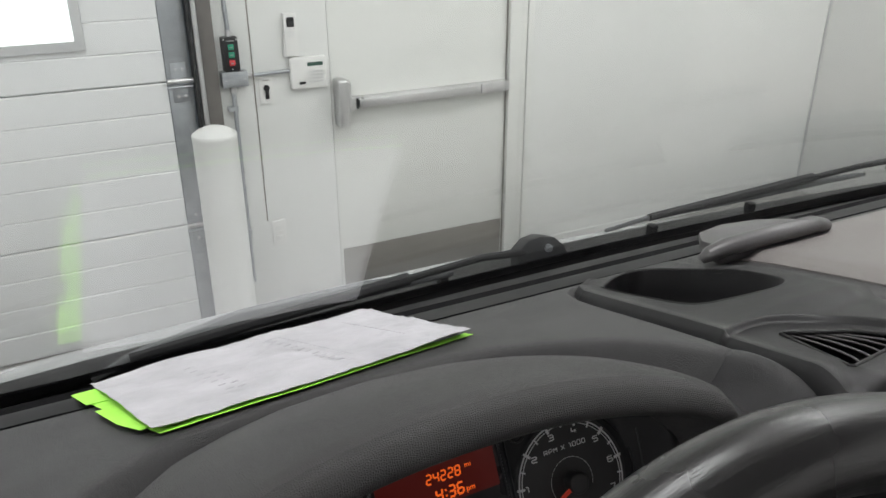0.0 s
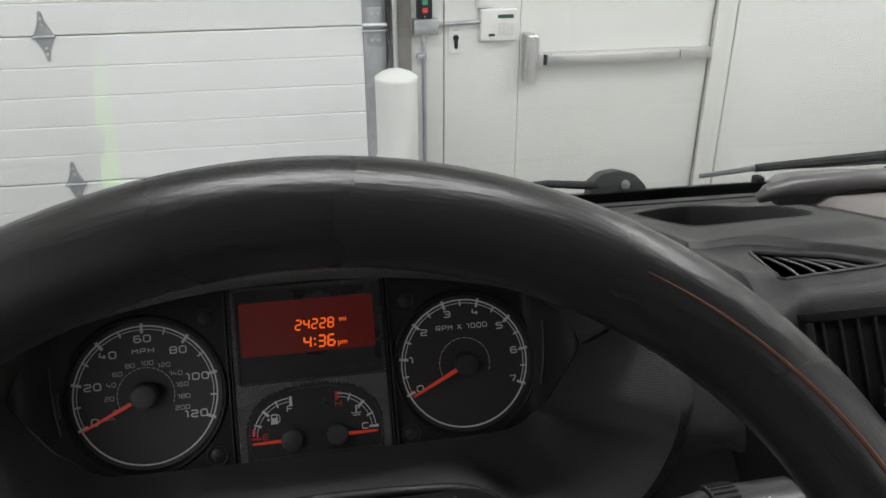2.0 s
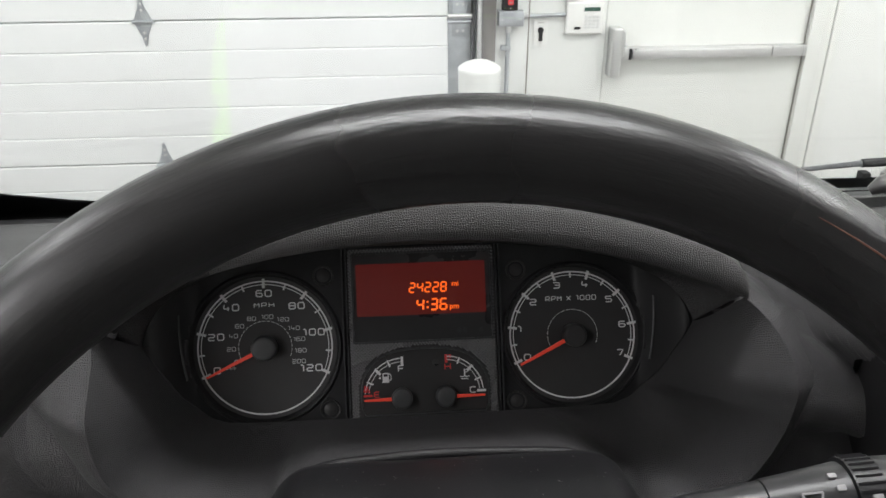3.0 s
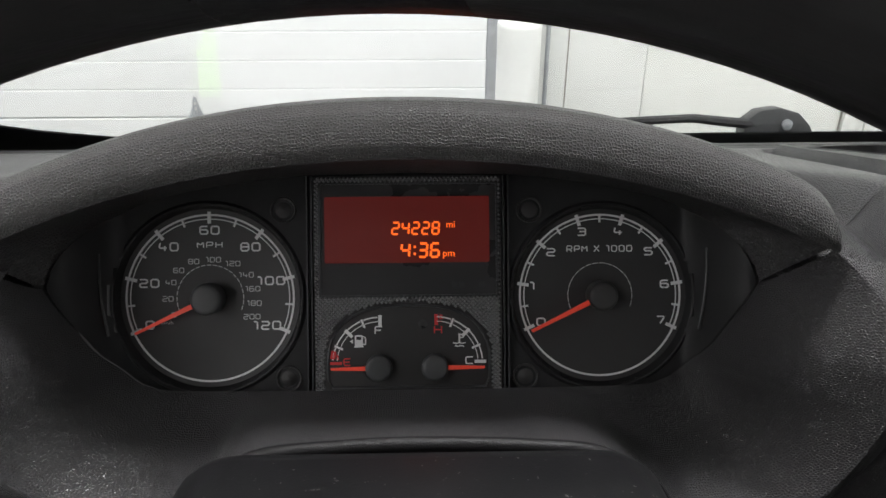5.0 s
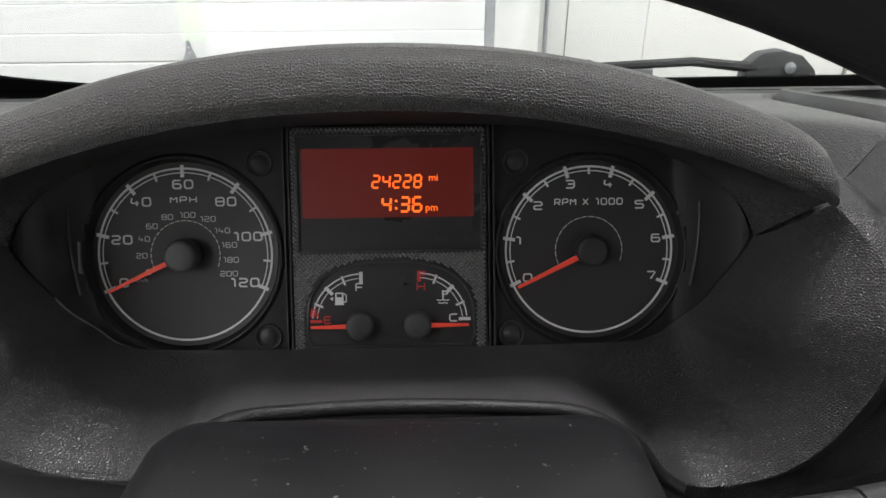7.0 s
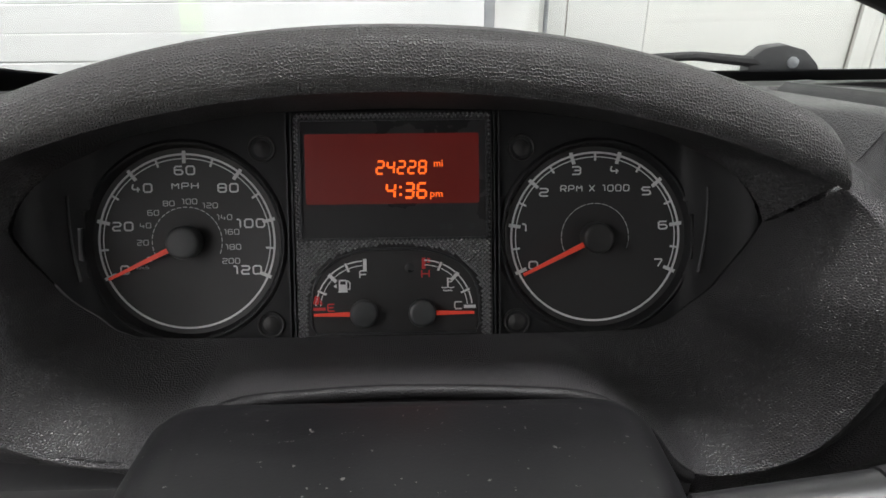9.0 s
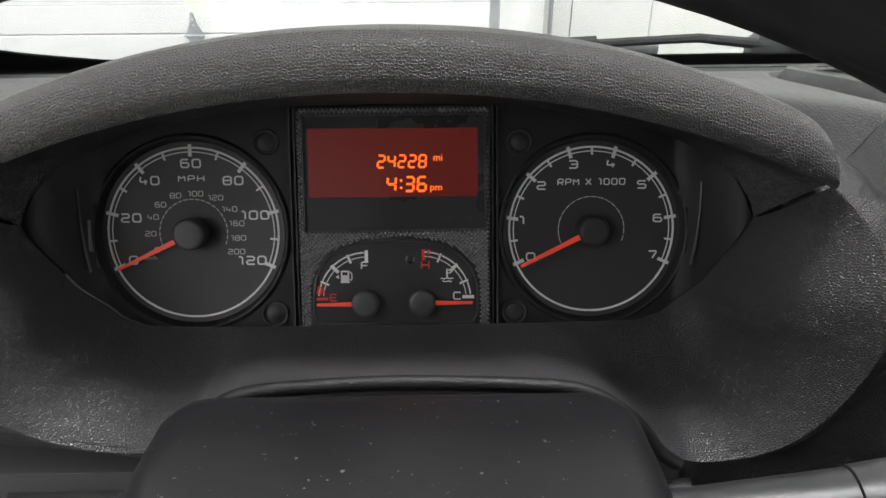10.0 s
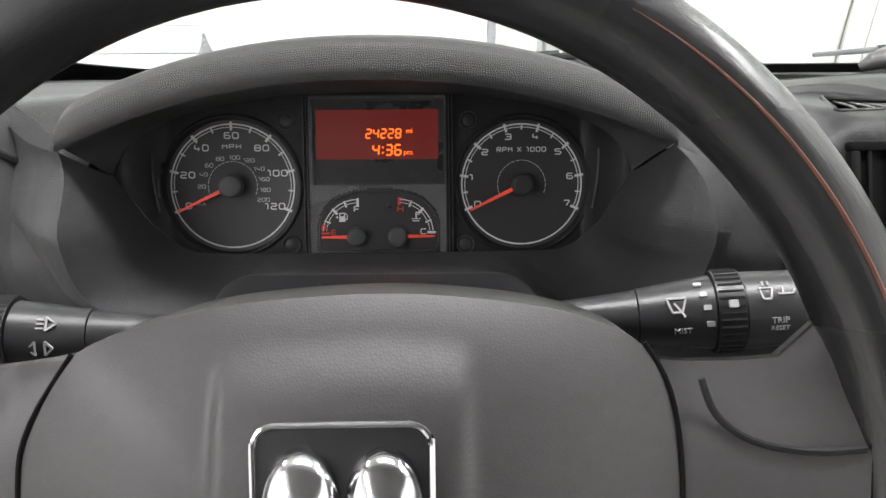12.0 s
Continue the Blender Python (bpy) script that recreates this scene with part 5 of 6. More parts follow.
# centre panel
cp = part("centre_panel", plate(rounded(-44.2, 46.4, -93.2, 11.2, 2), CL, -5.2, -1.0), M_FACE, ic, "diamond-textured black centre panel", smooth=False)
for u in (-46.6, 48.8):
    for du in (-1.1, 1.1):
        part("side_rail", plate(rounded(u + du - 0.35, u + du + 0.35, -93, 11.4, 0.3), CL, -5.2, -1.6), M_BEZEL, cp, smooth=False)
studs, sf = [], []
row_i = 0
v0 = -92.0
while v0 < 10.4:
    u0 = -43.2 + (1.05 if row_i % 2 else 0.0)
    while u0 < 45.6:
        if not (-41.9 < u0 < 44.6 and -47.2 < v0 < 7.8) and not (abs(u0 - 1.2) < 40.4 and -92.4 < v0 < -80 + 30.2 * max(0.0, 1 - abs((u0 - 1.2) / 40.6) ** 2.6) ** 0.4):
            i0 = len(studs)
            studs += [CL @ Vector(q) for q in ((u0 - 0.95, v0, -1.02), (u0, v0 - 0.95, -1.02), (u0 + 0.95, v0, -1.02), (u0, v0 + 0.95, -1.02), (u0, v0, -0.15))]
            sf += [(i0, i0 + 1, i0 + 4), (i0 + 1, i0 + 2, i0 + 4), (i0 + 2, i0 + 3, i0 + 4), (i0 + 3, i0, i0 + 4)]
        u0 += 2.1
    v0 += 1.05
    row_i += 1
tagged(part("diamond_studs", (studs, sf), M_STUD, cp, smooth=False), kind="stuff")
sc = part("display", plate(rounded(-41.0, 43.8, -46.4, 7.2, 1.0), CL, -1.2, -0.9), M_LCDOFF, ic, "red backlit trip display", smooth=False)
part("display_frame", join(bar((-41.6, 7.5), (44.4, 7.5), 0.8, CL, -1, 0.2), bar((-41.6, -46.8), (44.4, -46.8), 0.8, CL, -1, 0.2), bar((-41.4, 7.5), (-41.4, -46.8), 0.8, CL, -1, 0.2), bar((44.1, 7.5), (44.1, -46.8), 0.8, CL, -1, 0.2)), M_BEZEL, sc, smooth=False)
part("lit_area", plate(rounded(-39.0, 40.6, -30.8, 1.2, 0.8), CL, -0.88, -0.6), M_LCD, sc, "glowing dark red display field", smooth=False)
SEGS = {'0': "abcdef", '2': "abged", '3': "abgcd", '4': "fgbc", '6': "afgedc", '8': "abcdefg"}


def digit(chq, u, v, w, h, t):
    """Seven-segment strokes with the lower left corner at u, v."""
    m = v + h / 2
    g = t * 0.30
    k = 0.08                                # slight forward lean
    ends = {'a': ((u + g, v + h), (u + w - g, v + h)), 'g': ((u + g, m), (u + w - g, m)), 'd': ((u + g, v), (u + w - g, v)),
            'f': ((u, m + g), (u, v + h - g)), 'b': ((u + w, m + g), (u + w, v + h - g)), 'e': ((u, v + g), (u, m - g)), 'c': ((u + w, v + g), (u + w, m - g))}
    return [bar(*[(p[0] + k * (p[1] - v), p[1]) for p in ends[c]], t, CL, -0.58, -0.45) for c in SEGS[chq]]


for k, c in enumerate("24228"):
    part("odometer_digit", join(*digit(c, -6.5 + k * 4.85, -17.0, 3.1, 5.6, 0.9)), M_SEG, sc, "glowing orange digit", smooth=False)
for c, u in (('4', -2.2), ('3', 6.3), ('6', 12.1)):
    part("clock_digit", join(*digit(c, u, -28.1, 3.8, 6.5, 1.1)), M_SEG, sc, "glowing orange digit", smooth=False)
for v in (-26.6, -23.2):
    part("clock_colon", bar((3.9, v), (5.0, v), 1.1, CL, -0.58, -0.45), M_SEG, sc, "glowing orange dot", smooth=False)
words("mi", 4.6, at_cl(21.9, -12.6, -0.5), M_SEG, sc, thick=0.03, bold=0.02)
words("pm", 4.8, at_cl(20.9, -26.5, -0.5), M_SEG, sc, thick=0.03, bold=0.02)
for u in (23.5, 27.0, 37.0):
    part("icon_bar", plate(rounded(u - 1.3, u + 1.3, -43.0, -40.2, 0.4), CL, -0.89, -0.80), M_BEZEL, sc, smooth=False)

# fuel and temperature gauges
arch = []
for k in range(25):
    t = radians(180 - 180 * k / 24)
    arch.append((1.2 + 39.0 * math.copysign(abs(math.cos(t)) ** 0.75, math.cos(t)), -80 + 28.6 * abs(math.sin(t)) ** 0.8))
arch = [(-35.6, -91), (-37.8, -87)] + arch + [(40.2, -87), (38.0, -91)]
gw = part("lower_gauge", plate(arch, CL, -1.2, -0.7), M_FACE, ic, "fuel and temperature gauges", smooth=False)
part("gauge_rim", tube([tuple(CL @ Vector((u, v, -0.5))) for u, v in arch], 0.0006, 6, closed=True), M_BEZEL, gw)
G0, G1 = -0.66, -0.4
FU, FV, FR = -12.9, -80.0, 22.9


def small(cu, sgn):
    """Double arc and ticks of a small gauge, opening to one side."""
    def at(r, deg):
        return polar(cu, FV, r, 90 + sgn * deg)
    s = []
    for g0, g1 in ((2.5, 20), (24, 42), (46.5, 65), (69, 84)):
        a0, a1 = 90 + sgn * g0, 90 + sgn * g1
        s += [ring(cu, FV, FR - 0.3, FR + 0.35, a0, a1, CL, G0, G1, 8), ring(cu, FV, FR - 2.3, FR - 1.9, a0, a1, CL, G0, G1, 8)]
    for deg, w, r0 in ((22, 1.0, 4.4), (44.5, 1.6, 4.9), (67, 1.0, 4.4)):
        s.append(bar(at(FR + 0.8, deg), at(FR + 0.8 - r0, deg), w, CL, G0, G1 + 0.1))
    return s


QU = 13.9
marks(small(FU, 1) + [bar((FU + 0.2, FV + FR + 1.0), (FU + 0.2, FV + FR - 4.8), 1.6, CL, G0, G1 + 0.1)], M_MARK, gw, "fuel_scale")
marks([bar(polar(FU, FV, FR + 0.2, 163), polar(FU, FV, FR + 0.2, 172.5), 2.4, CL, G0, G1), bar((FU - 24.0, FV + 0.8), (FU - 18.4, FV + 0.8), 1.3, CL, G0, G1), bar((FU - 20.6, FV + 5), (FU - 20.3, FV + 2.6), 0.9, CL, G0, G1)], M_REDMARK, gw, "reserve_mark")
figures("F", -13.7, -63.3, 3.6, 4.0, 0.6, M_MARK, gw, w=-0.7)
figures("E", -28.9, -78.6, 3.4, 3.8, 0.6, M_REDMARK, gw, w=-0.7)
pu, pv = -23.0, -68.6
marks([bar((pu - 1.6, pv - 2.6), (pu - 1.6, pv + 2.6), 0.7, CL, G0, G1), bar((pu + 1.6, pv - 2.6), (pu + 1.6, pv + 2.6), 0.7, CL, G0, G1), bar((pu - 2.2, pv - 2.6), (pu + 2.2, pv - 2.6), 0.7, CL, G0, G1), bar((pu - 1.6, pv + 2.6), (pu + 1.6, pv + 2.6), 0.7, CL, G0, G1), bar((pu - 1.6, pv - 0.8), (pu + 1.6, pv - 0.8), 3.0, CL, G0, G1), bar((pu + 1.8, pv - 1.4), (pu + 3.2, pv - 1.6), 0.5, CL, G0, G1), bar((pu + 3.2, pv - 1.6), (pu + 3.3, pv + 1.4), 0.5, CL, G0, G1), bar((pu + 3.3, pv + 1.4), (pu + 2.0, pv + 2.6), 0.5, CL, G0, G1), bar((pu - 4.4, pv), (pu - 2.9, pv), 0.1, CL, G0, G1, 1.9)], M_MARK, gw, "pump_symbol")
marks(small(QU, -1) + [bar((QU + 19.0, FV + 1.0), (QU + 24.6, FV + 1.0), 1.5, CL, G0, G1)], M_MARK, gw, "temperature_scale")
marks([bar((QU + 0.6, FV + FR + 1.2), (QU + 0.6, FV + FR - 4.0), 1.7, CL, G0, G1), bar((QU + 2.9, FV + FR + 1.0), (QU + 2.9, FV + FR - 1.2), 1.5, CL, G0, G1), bar((QU + 2.7, FV + FR - 2.0), (QU + 2.7, FV + FR - 2.6), 1.2, CL, G0, G1)], M_REDMARK, gw, "hot_mark")
figures("H", 15.3, -63.4, 3.4, 4.0, 0.6, M_REDMARK, gw, w=-0.7)
figures("C", 30.4, -78.4, 3.4, 3.8, 0.6, M_MARK, gw, w=-0.7)
tu, tv = 25.6, -68.2
marks([bar((tu, tv - 1.6), (tu, tv + 2.8), 0.8, CL, G0, G1), bar((tu, tv + 2.4), (tu + 2.0, tv + 2.4), 0.5, CL, G0, G1), bar((tu, tv + 0.9), (tu + 2.0, tv + 0.9), 0.5, CL, G0, G1)] + [bar((tu - 3.0 + k * 1.5, tv - 1.6 - 0.4 * (k % 2)), (tu - 1.5 + k * 1.5, tv - 1.6 - 0.4 * ((k + 1) % 2)), 0.5, CL, G0, G1) for k in range(4)] + [bar((tu - 2.3 + k * 1.5, tv - 3.0 - 0.4 * (k % 2)), (tu - 0.8 + k * 1.5, tv - 3.0 - 0.4 * ((k + 1) % 2)), 0.5, CL, G0, G1) for k in range(3)], M_MARK, gw, "coolant_symbol")
for cu, tip in ((-13.4, (-36.4, -81.6)), (13.6, (37.6, -81.4))):
    c = Vector((cu, -81.4))
    part("needle", bar(c.lerp(Vector(tip), 0.2), tip, 2.2, CL, 1.4, 2.4, 1.1), M_NEEDLE, gw, "red gauge needle", smooth=False)
    part("needle_hub", lathe([(6.4, -0.7), (6.4, 2.9), (6.2, 3.6), (5.4, 4.2), (4.2, 4.4), (0.2, 4.4)], CL @ Matrix.Translation((cu, -81.4, 0)), 40), M_KNOB, gw)
part("lamp_dot", lathe([(2.2, -0.7), (2.0, -0.55), (0.2, -0.55)], CL @ Matrix.Translation((8.0, -60.6, 0)), 20), M_LCDOFF, gw)
for u, v in ((-59.3, -4.8), (-57.4, -86.8), (60.6, -5.6), (58.1, -87.4)):
    part("reset_knob" if v < -50 else "lamp_window", lathe([(6.4, -5.2), (6.4, -4.3), (6.0, -3.9), (5.4, -4.2), (5.0, -6.0), (3.4, -4.6), (0.2, -4.2)], CL @ Matrix.Translation((u, v, 0)), 32), M_FACE, ic)
for sgn in (-1, 1):
    part("side_flap", tube([tuple(CL @ Vector((sgn * (144.4 - 0.0035 * (v + 30) ** 2 * (v < -30)), v, wing(sgn * 144.4) - 4.4))) for v in (-64, -56, -48, -40, -32, -25)], 0.0006, 8), M_BEZEL, ic)

# ---------------------------------------------------------------- steering column, wheel, stalks
WT = radians(29.1)
WH = Matrix(((1, 0, 0, 0.2042), (0, math.sin(WT), -math.cos(WT), 0.3154), (0, math.cos(WT), math.sin(WT), 1.4605), (0, 0, 0, 1)))


def col_row(y, zt, half, r, depth):
    pts = []
    for k in range(9):
        t = radians(180 - 90 * k / 8)
        pts.append((0.207 - half + r + r * math.cos(t), y, zt - r + r * math.sin(t)))
    for k in range(9):
        t = radians(90 - 90 * k / 8)
        pts.append((0.207 + half - r + r * math.cos(t), y, zt - r + r * math.sin(t)))
    return [(0.207 - half - 0.016, y, zt - depth)] + pts + [(0.207 + half + 0.018, y, zt - depth)]


col = thing("steering_column_cover", (0.207, 0.43, 1.33), "dusty black plastic steering column cover", "column cover")
part("upper_cover", shell([col_row(0.500, 1.425, 0.080, 0.020, 0.08), col_row(0.482, 1.4445, 0.083, 0.022, 0.09), col_row(0.476, 1.4475, 0.084, 0.022, 0.10), col_row(0.45, 1.4525, 0.085, 0.022, 0.11), col_row(0.42, 1.458, 0.084, 0.022, 0.11), col_row(0.385, 1.462, 0.080, 0.022, 0.11), col_row(0.375, 1.455, 0.076, 0.022, 0.10)], 0.003), M_COVER, col)
part("lower_cover", box(0.115, 0.30, 0.37, 0.50, 1.28, 1.365, 0.02), M_SMOOTH, col)


def stalk(name, sgn, label):
    s = thing(name, (0.207 + sgn * 0.08, 0.43, 1.455), label, "control stalk", "steering column stalks")
    ax = Vector((sgn * 0.992, -0.06, 0.11 if sgn > 0 else 0.05)).normalized()
    o = Vector((0.207 + sgn * 0.074, 0.420, 1.4603 if sgn > 0 else 1.4553))

    def seg2(a, b, ra, rb, nm, mat, lab=""):
        pts = [tuple(o + ax * (a + (b - a) * k / 4)) for k in range(5)]
        return part(nm, tube(pts, [ra + (rb - ra) * k / 4 for k in range(5)], 24), mat, s, lab)
    arm = seg2(0.0, 0.0445, 0.0075, 0.0115, "stem", M_STALK)
    seg2(0.045, 0.0757, 0.0120, 0.0160, "grip", M_STALK)
    rg = seg2(0.0762, 0.0875, 0.0176, 0.0176, "twist_ring", M_SMOOTH, "ribbed black twist ring")
    seg2(0.088, 0.1105, 0.0166, 0.0160, "end_grip", M_STALK)
    seg2(0.1107, 0.1135, 0.0150, 0.0125, "end_cap", M_STALK)
    up = Vector((0, -0.80, 0.60))
    side = ax.cross(up).normalized()
    up = side.cross(ax).normalized()
    ribs = []
    for k in range(36):
        t = 2 * math.pi * k / 36
        d = side * math.cos(t) + up * math.sin(t)
        p = o + ax * 0.0770 + d * 0.0177
        ribs.append(tube([tuple(p), tuple(p + ax * 0.0098)], 0.0006, 4))
    part("ribs", join(*ribs), M_SMOOTH, rg)

    def spot(a, deg, r):
        d = side * (-sgn * math.sin(radians(deg))) + up * math.cos(radians(deg))
        zx = ax * sgn
        yx = d.cross(zx)
        p = o + ax * a + d * r
        return Matrix(((zx.x, yx.x, d.x, p.x), (zx.y, yx.y, d.y, p.y), (zx.z, yx.z, d.z, p.z), (0, 0, 0, 1)))
    return s, spot


rs, spot = stalk("wiper_stalk", 1, "black wiper stalk with white symbols")
for a, dg in ((0.0695, 50), (0.071, 30), (0.072, 9), (0.073, -16)):
    part("position_mark", plate(rounded(-0.0016, 0.0016, -0.0011, 0.0011, 0.0005), spot(a, dg, 0.0158), -0.0006, 0.0003), M_PRINT, rs, smooth=False)
part("position_mark", plate(rounded(-0.0018, 0.0018, -0.0016, 0.0016, 0.0005), spot(0.0820, 11, 0.0178), -0.0006, 0.0010), M_PRINT, rs, smooth=False)


def symbol(strokes, m, parent, w=0.0008, nm="symbol"):
    part(nm, join(*[bar(p, q, w, m, -0.0008, 0.0004) for p, q in strokes]), M_PRINT, parent, smooth=False)


symbol([((-0.004, 0.003), (0.004, 0.003)), ((0.004, 0.003), (0.002, -0.003)), ((0.002, -0.003), (-0.002, -0.003)), ((-0.002, -0.003), (-0.004, 0.003)), ((0.003, -0.005), (-0.001, 0.001))], spot(0.060, 16, 0.0142), rs, nm="wiper_symbol")
symbol([((-0.006, 0.002), (-0.001, 0.002)), ((-0.001, 0.002), (-0.002, -0.003)), ((-0.002, -0.003), (-0.005, -0.003)), ((-0.005, -0.003), (-0.006, 0.002)), ((-0.0045, 0.005), (-0.0045, 0.003)), ((-0.0025, 0.005), (-0.0025, 0.003)), ((0.001, -0.001), (0.007, -0.001)), ((0.003, 0.002), (0.003, -0.001)), ((0.007, -0.001), (0.008, 0.001))], spot(0.0995, 26, 0.0163), rs, nm="washer_symbol")
words("TRIP", 0.0036, spot(0.1005, -16, 0.0164), M_PRINT, rs, thick=0.0003)
words("RESET", 0.0028, spot(0.1005, -28, 0.0164), M_PRINT, rs, thick=0.0003)
words("MIST", 0.0036, spot(0.062, -28, 0.0148), M_PRINT, rs, thick=0.0003)
ls, spot = stalk("light_stalk", -1, "black light stalk with white symbols")
symbol([((-0.004, 0.003), (-0.001, 0.003)), ((-0.004, 0.001), (-0.001, 0.001)), ((-0.004, -0.001), (-0.001, -0.001)), ((0.0, 0.004), (0.0, -0.002)), ((0.0, 0.004), (0.004, 0.001)), ((0.004, 0.001), (0.0, -0.002))], spot(0.060, 20, 0.0142), ls, nm="lamp_symbol")
symbol([((-0.005, 0.0), (-0.002, 0.003)), ((-0.002, 0.003), (-0.002, -0.003)), ((-0.002, -0.003), (-0.005, 0.0)), ((0.005, 0.0), (0.002, 0.003)), ((0.002, 0.003), (0.002, -0.003)), ((0.002, -0.003), (0.005, 0.0))], spot(0.062, -18, 0.0142), ls, nm="lamp_symbol")
symbol([((-0.003, -0.002), (-0.003, 0.003)), ((-0.003, 0.003), (0.003, 0.003)), ((0.003, 0.003), (0.003, -0.002))], spot(0.080, 10, 0.0178), ls, nm="lamp_symbol")

sw2 = thing("steering_wheel", tuple(WH @ Vector((0, -0.18, 0))), "black steering wheel with a padded hub", "steering wheel")
WR, WQ = 0.1849, 0.0143
rim_rows = []
for i in range(160):
    t = 2 * math.pi * i / 160
    d = Vector((math.cos(t), math.sin(t), 0))
    row = []
    for k in range(24):
        a = 2 * math.pi * k / 24 - math.pi / 2
        out, deep = math.cos(a), math.sin(a)
        row.append(WH @ (d * (WR + (WQ + 0.0024 * max(out, 0.0)) * out) + Vector((0, 0, (WQ * 1.06 if deep > 0 else 0.0195) * deep))))
    rim_rows.append(row)
rim_rows.append(rim_rows[0])
rim = part("rim", grid(rim_rows, True), M_RIM, sw2, "worn black wheel rim", uv=[(2 * math.pi * WR * i / 160, 2 * math.pi * WQ * k / 24) for i in range(161) for k in range(24)])
seam = []
for i in range(60):
    t = radians(-8 + 68 * i / 59)
    d = Vector((math.cos(t), math.sin(t), 0))
    seam.append(tuple(WH @ (d * (WR + WQ * 0.14) + Vector((0, 0, WQ * 1.035)))))
part("moulding_seam", tube(seam, [0.0002 + 0.0007 * math.sin(math.pi * i / 59) for i in range(60)], 6), M_SEAM, rim, "moulding seam, tinted dull orange for reflected light")

PAD = [(0.112, 0.0), (0.112, 0.018), (0.108, 0.044), (0.099, 0.060), (0.076, 0.070), (0.045, 0.075), (0.012, 0.0765), (-0.03, 0.0735), (-0.055, 0.068), (-0.080, 0.058), (-0.094, 0.036), (-0.099, 0.015), (-0.098, -0.03), (-0.085, -0.07), (-0.05, -0.092), (0.006, -0.098), (0.062, -0.092), (0.098, -0.07), (0.110, -0.03)]


def pad_o(a, b, q):
    """Height of the hub pad; q runs from 0 at its edge to 1 in the middle."""
    o = 0.005 + 0.023 * (1 - (1 - q) ** 2.6)
    o += 0.0030 * (smooth01((a + 0.034) / 0.004) - smooth01((a - 0.042) / 0.004)) * smooth01((q - 0.12) / 0.22)
    return o


prow = []
for st2 in range(49):
    q = st2 / 48
    row = []
    for k in range(len(PAD) * 10):
        i, fq = divmod(k, 10)
        p0, p1 = PAD[i], PAD[(i + 1) % len(PAD)]
        pm, pn = PAD[i - 1], PAD[(i + 2) % len(PAD)]
        w = fq / 10
        pt = []
        for c in (0, 1):
            pt.append(0.5 * (2 * p0[c] + (p1[c] - pm[c]) * w + (2 * pm[c] - 5 * p0[c] + 4 * p1[c] - pn[c]) * w * w + (3 * p0[c] - pm[c] - 3 * p1[c] + pn[c]) * w ** 3))
        a = 0.006 + (pt[0] - 0.006) * (1 - q)
        b = -0.010 + (pt[1] + 0.010) * (1 - q)
        row.append(WH @ Vector((a, b, pad_o(a, b, q))))
    prow.append(row)
prow.insert(0, [p + (WH.to_3x3() @ Vector((0, 0, -0.03))) for p in prow[0]])
v, f = grid(prow, True)
f.append(tuple(len(v) - len(prow[0]) + k for k in range(len(prow[0]))))
part("hub_pad", (v, f), M_PAD, sw2, "padded black airbag cover")
for sgn in (1, -1):
    part("pad_gap", tube([tuple(WH @ Vector((0.006 + sgn * (a - 0.006 if sgn > 0 else a), b, 0.0048))) for a, b in (spline([(0.1005, 0.0600), (0.1090, 0.044), (0.1130, 0.018), (0.1130, -0.03)], 4) if sgn > 0 else spline([(0.0870, 0.058), (0.1010, 0.036), (0.1060, 0.015), (0.1050, -0.03)], 4))], 0.0010, 6), M_DARK, sw2, "dark gap round the pad")
    rows = []
    for k in range(13):
        t = k / 12
        a = 0.076 + 0.096 * t
        top = 0.058 - 0.006 * math.sin(math.pi * t) + 0.020 * max(0, t - 0.75) / 0.25
        bot = -0.030 - 0.004 * math.sin(math.pi * t)
        mid = -0.0090 + 0.005 * smooth01((t - 0.45) / 0.5)
        th = 0.013
        sec = []
        for j in range(20):
            an = 2 * math.pi * j / 20
            b = (top + bot) / 2 + (top - bot) / 2 * math.copysign(abs(math.cos(an)) ** 0.6, math.cos(an))
            o = mid + th * math.copysign(abs(math.sin(an)) ** 0.7, math.sin(an))
            if o > mid:
                o -= 0.006 * smooth01((b - 0.030) / 0.012) * smooth01((t - 0.15) / 0.15)
            sec.append(WH @ Vector((0.006 * (1 - t) * 0 + sgn * a, b, o)))
        rows.append(sec)
    v, f = grid(rows, True)
    spoke = part("spoke", (v, f), M_PAD, sw2, "black wheel spoke")
    groove = spline([(0.119, 0.048), (0.124, 0.036), (0.135, 0.028), (0.152, 0.025), (0.170, 0.026)], 4)
    part("spoke_groove", tube([tuple(WH @ Vector((sgn * a, b, -0.0090 + 0.005 * smooth01(((a - 0.076) / 0.096 - 0.45) / 0.5) + 0.0130))) for a, b in groove], 0.0012, 6), M_STRIP, spoke, "dark parting groove")
bm0 = WH @ Matrix.Translation((0.0075, 0.0125, pad_o(0, 0, 0.8) + 0.0005))
bd = part("badge", plate(rounded(-0.0245, 0.0245, -0.030, 0.0295, 0.006), bm0, -0.003, 0.0020), M_SMOOTH, sw2, "chrome-framed black emblem")
bo2 = rounded(-0.0255, 0.0255, -0.031, 0.0300, 0.006)
part("badge_frame", tube([tuple(bm0 @ Vector((u, v2, 0.0024))) for u, v2 in [(u, v2 + (0.0014 * (1 - (u / 0.0255) ** 2) if v2 > 0.02 else 0)) for u, v2 in bo2]], 0.0011, 8, closed=True), M_CHROME, bd, "polished chrome frame")
for sgn in (-1, 1):
    part("emblem_lobe", lathe([(0.0112, 0), (0.0106, 0.0035), (0.0085, 0.0065), (0.0045, 0.0082), (0.0003, 0.0086)], bm0 @ Matrix.Translation((sgn * 0.0118, 0.008, 0.002)) @ Matrix.Diagonal((1, 1.45, 1, 1)), 32), M_CHROME, bd, "polished chrome lobe")
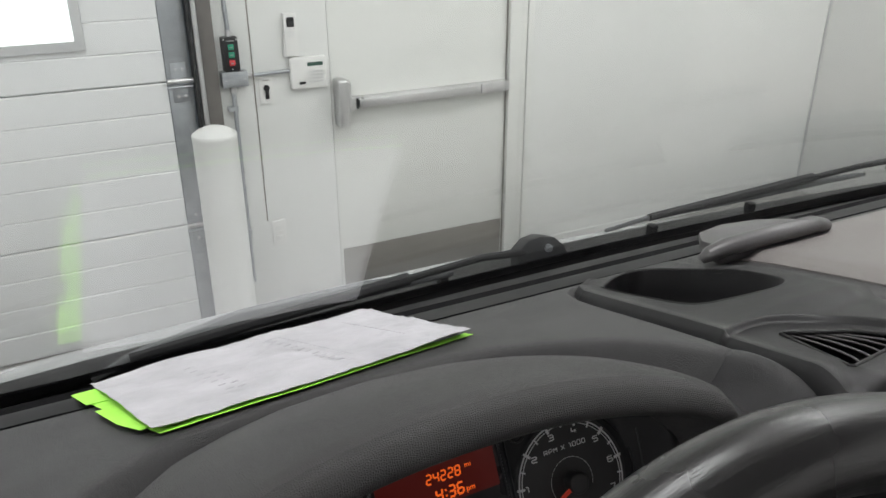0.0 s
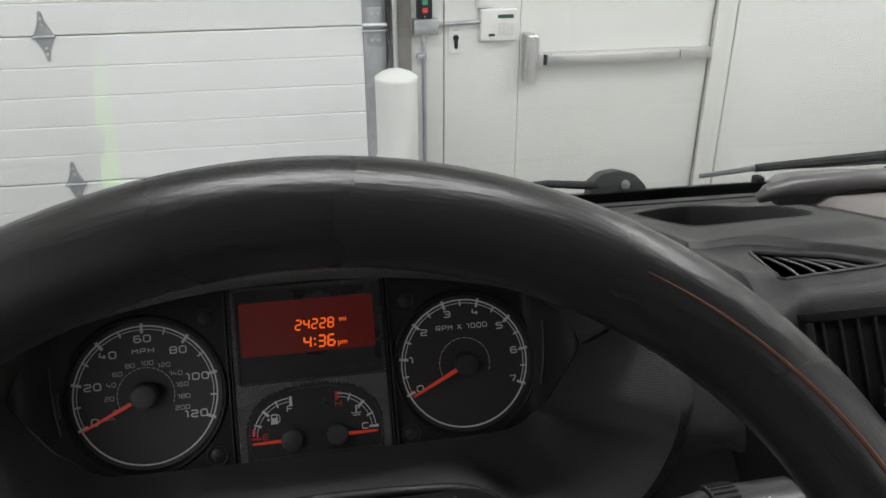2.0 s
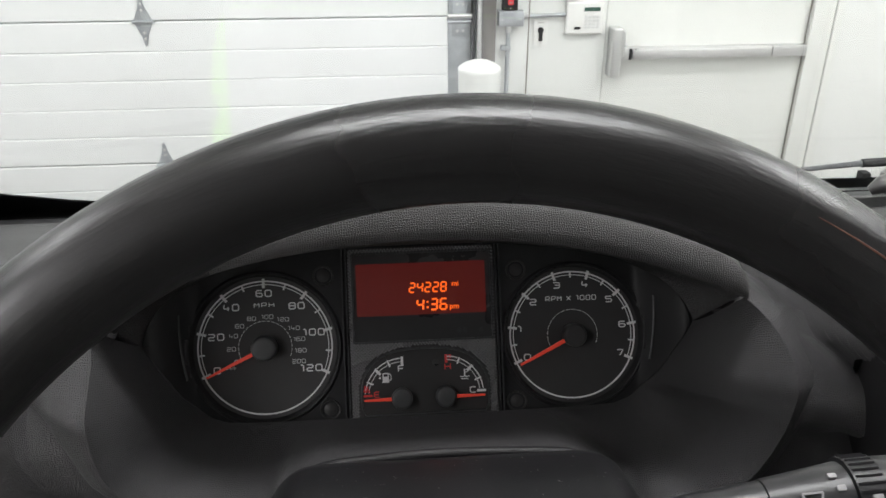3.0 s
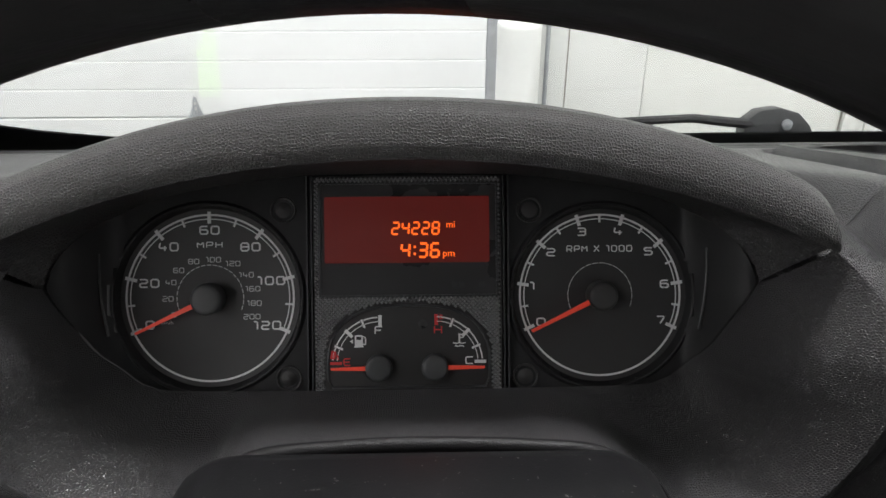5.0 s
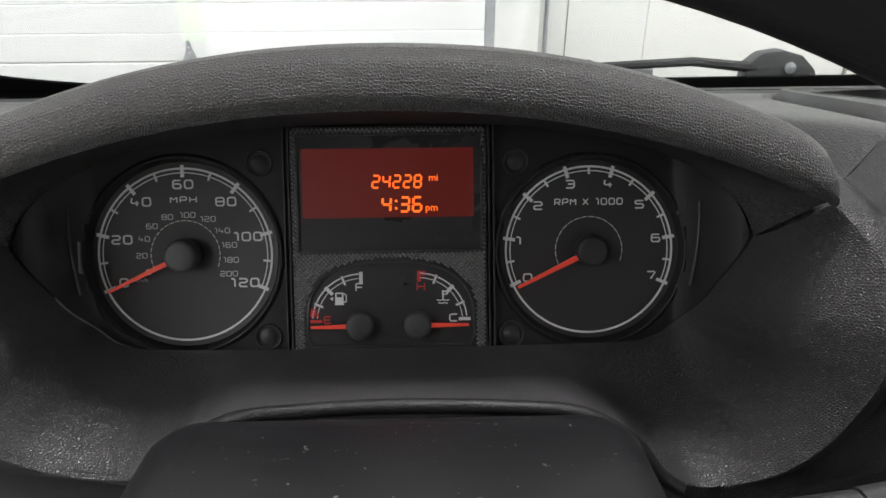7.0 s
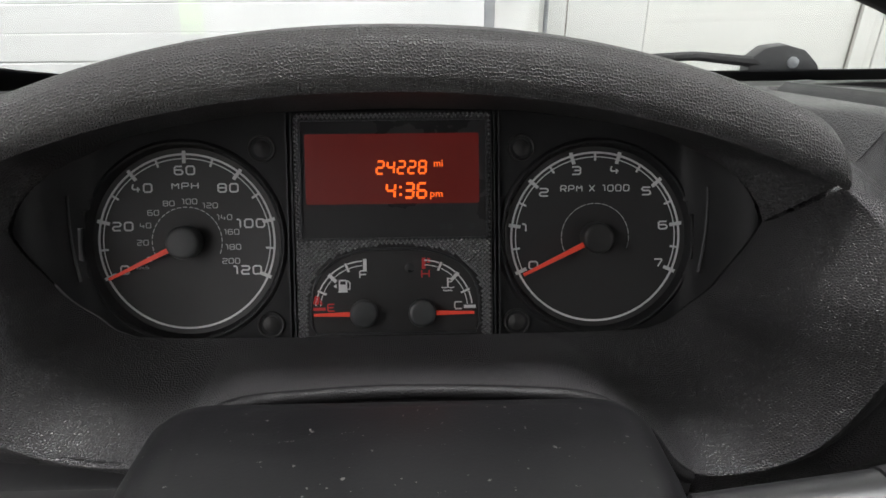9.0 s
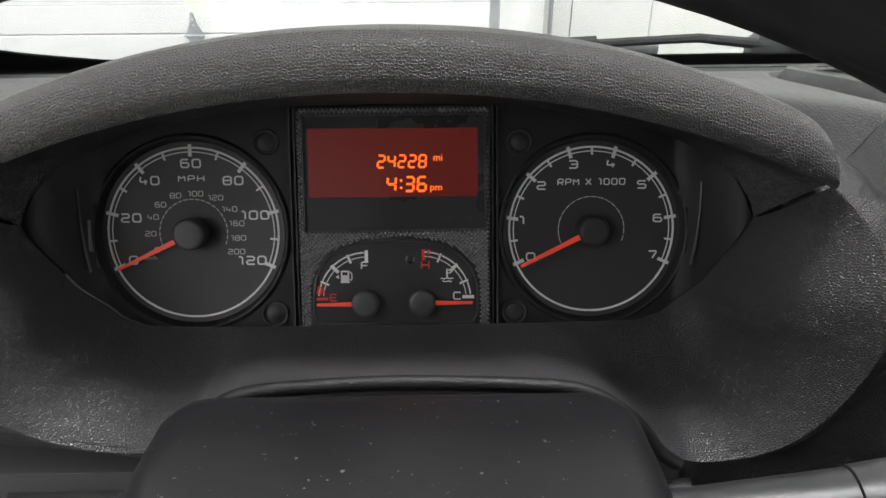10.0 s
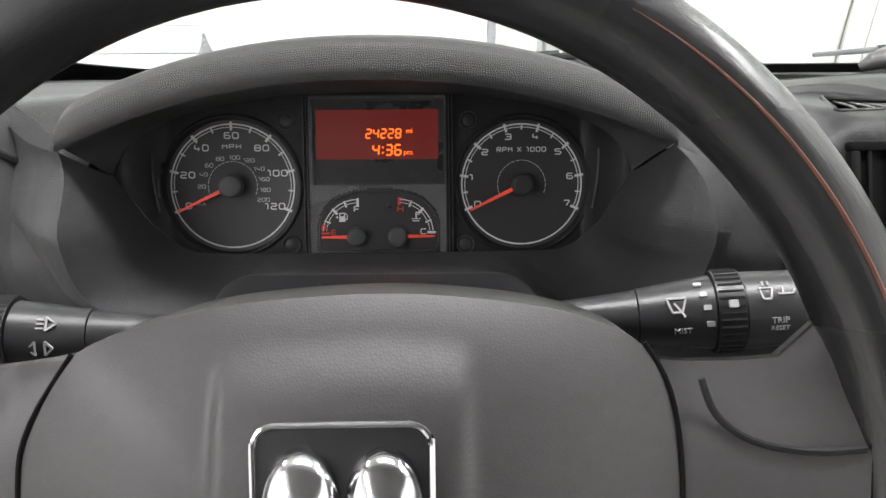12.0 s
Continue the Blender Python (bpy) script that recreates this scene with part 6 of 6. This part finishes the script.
part("emblem_body", lathe([(0.007, 0), (0.0065, 0.003), (0.004, 0.005), (0.0003, 0.0056)], bm0 @ Matrix.Translation((0, -0.008, 0.002)) @ Matrix.Diagonal((1, 1.9, 1, 1)), 24), M_CHROME, bd, "polished chrome lobe")

# ---------------------------------------------------------------- papers on the dash
PC = [(0.021, 0.976), (0.306, 1.026), (0.334, 0.816), (0.057, 0.779)]


def sheet(corners, lift, wave, seed, nu=28, nv=20):
    rows = []
    for j in range(nv + 1):
        row = []
        for i in range(nu + 1):
            s, t = i / nu, j / nv
            x = (corners[0][0] * (1 - s) + corners[1][0] * s) * (1 - t) + (corners[3][0] * (1 - s) + corners[2][0] * s) * t
            y = (corners[0][1] * (1 - s) + corners[1][1] * s) * (1 - t) + (corners[3][1] * (1 - s) + corners[2][1] * s) * t
            w = noise.noise(Vector((x * 14, y * 22, seed))) + 0.6 * abs(noise.noise(Vector((x * 34, y * 50, seed + 3)))) + 0.45 * abs(noise.noise(Vector((x * 60 + y * 40, y * 90 - x * 30, seed + 5))))
            row.append((x, y, plane_z(y) + lift + wave * w))
        rows.append(row)
    return shell(rows, 0.0004)


gp = thing("green_sheet", (0.17, 0.88, plane_z(0.88)), "neon green paper sheet under the white papers", "paper")
part("page", sheet([(0.005, 0.955), (0.29, 1.005), (0.337, 0.817), (0.062, 0.776)], 0.0025, 0.0010, 3.0), M_NEON, gp)
part("torn_flap", plate([(0.004, 0.957), (0.060, 0.966), (0.070, 0.900), (0.016, 0.905)], pose(0, 0.93, plane_z(0.93) + 0.0035, -18.8, 0, 0) @ Matrix.Translation((0, -0.93, 0)), 0, 0.0004), M_NEON, gp, smooth=False)
part("torn_flap", plate([(0.022, 0.880), (0.080, 0.886), (0.086, 0.800), (0.050, 0.790), (0.036, 0.822)], pose(0, 0.85, plane_z(0.85) + 0.0035, -18.8, 0, 0) @ Matrix.Translation((0, -0.85, 0)), 0, 0.0004), M_NEON, gp, smooth=False)
pp = thing("paper_stack", (0.18, 0.90, plane_z(0.90)), "crumpled white printed papers lying on the dash top", "paper")
part("page", sheet(PC, 0.0066, 0.0036, 7.0, 90, 64), M_PAPER, pp)
part("page", sheet([(0.028, 0.972), (0.310, 1.020), (0.330, 0.822), (0.062, 0.786)], 0.0045, 0.0010, 11.0), M_PAPER, pp)


def line_of_print(p, q, n, w, tall):
    """Faint dashes of print lying on the top page from p to q."""
    for k in range(n):
        s = (k + 0.5) / n
        x, y = p[0] + (q[0] - p[0]) * s, p[1] + (q[1] - p[1]) * s
        m = pose(x, y, plane_z(y) + 0.0108, -18.8, 0, 10)
        part("print_bar", bar((-w / 2, 0), (w / 2, 0), tall, m, 0, 0.0003), M_INK, pp, "faint grey print", smooth=False)


line_of_print((0.183, 0.965), (0.214, 0.815), 11, 0.006, 0.0035)
line_of_print((0.118, 0.894), (0.131, 0.812), 5, 0.006, 0.0035)
line_of_print((0.196, 0.960), (0.226, 0.826), 30, 0.0006, 0.0045)
line_of_print((0.262, 0.960), (0.285, 0.850), 22, 0.0006, 0.0045)
line_of_print((0.100, 0.930), (0.122, 0.812), 7, 0.006, 0.002)
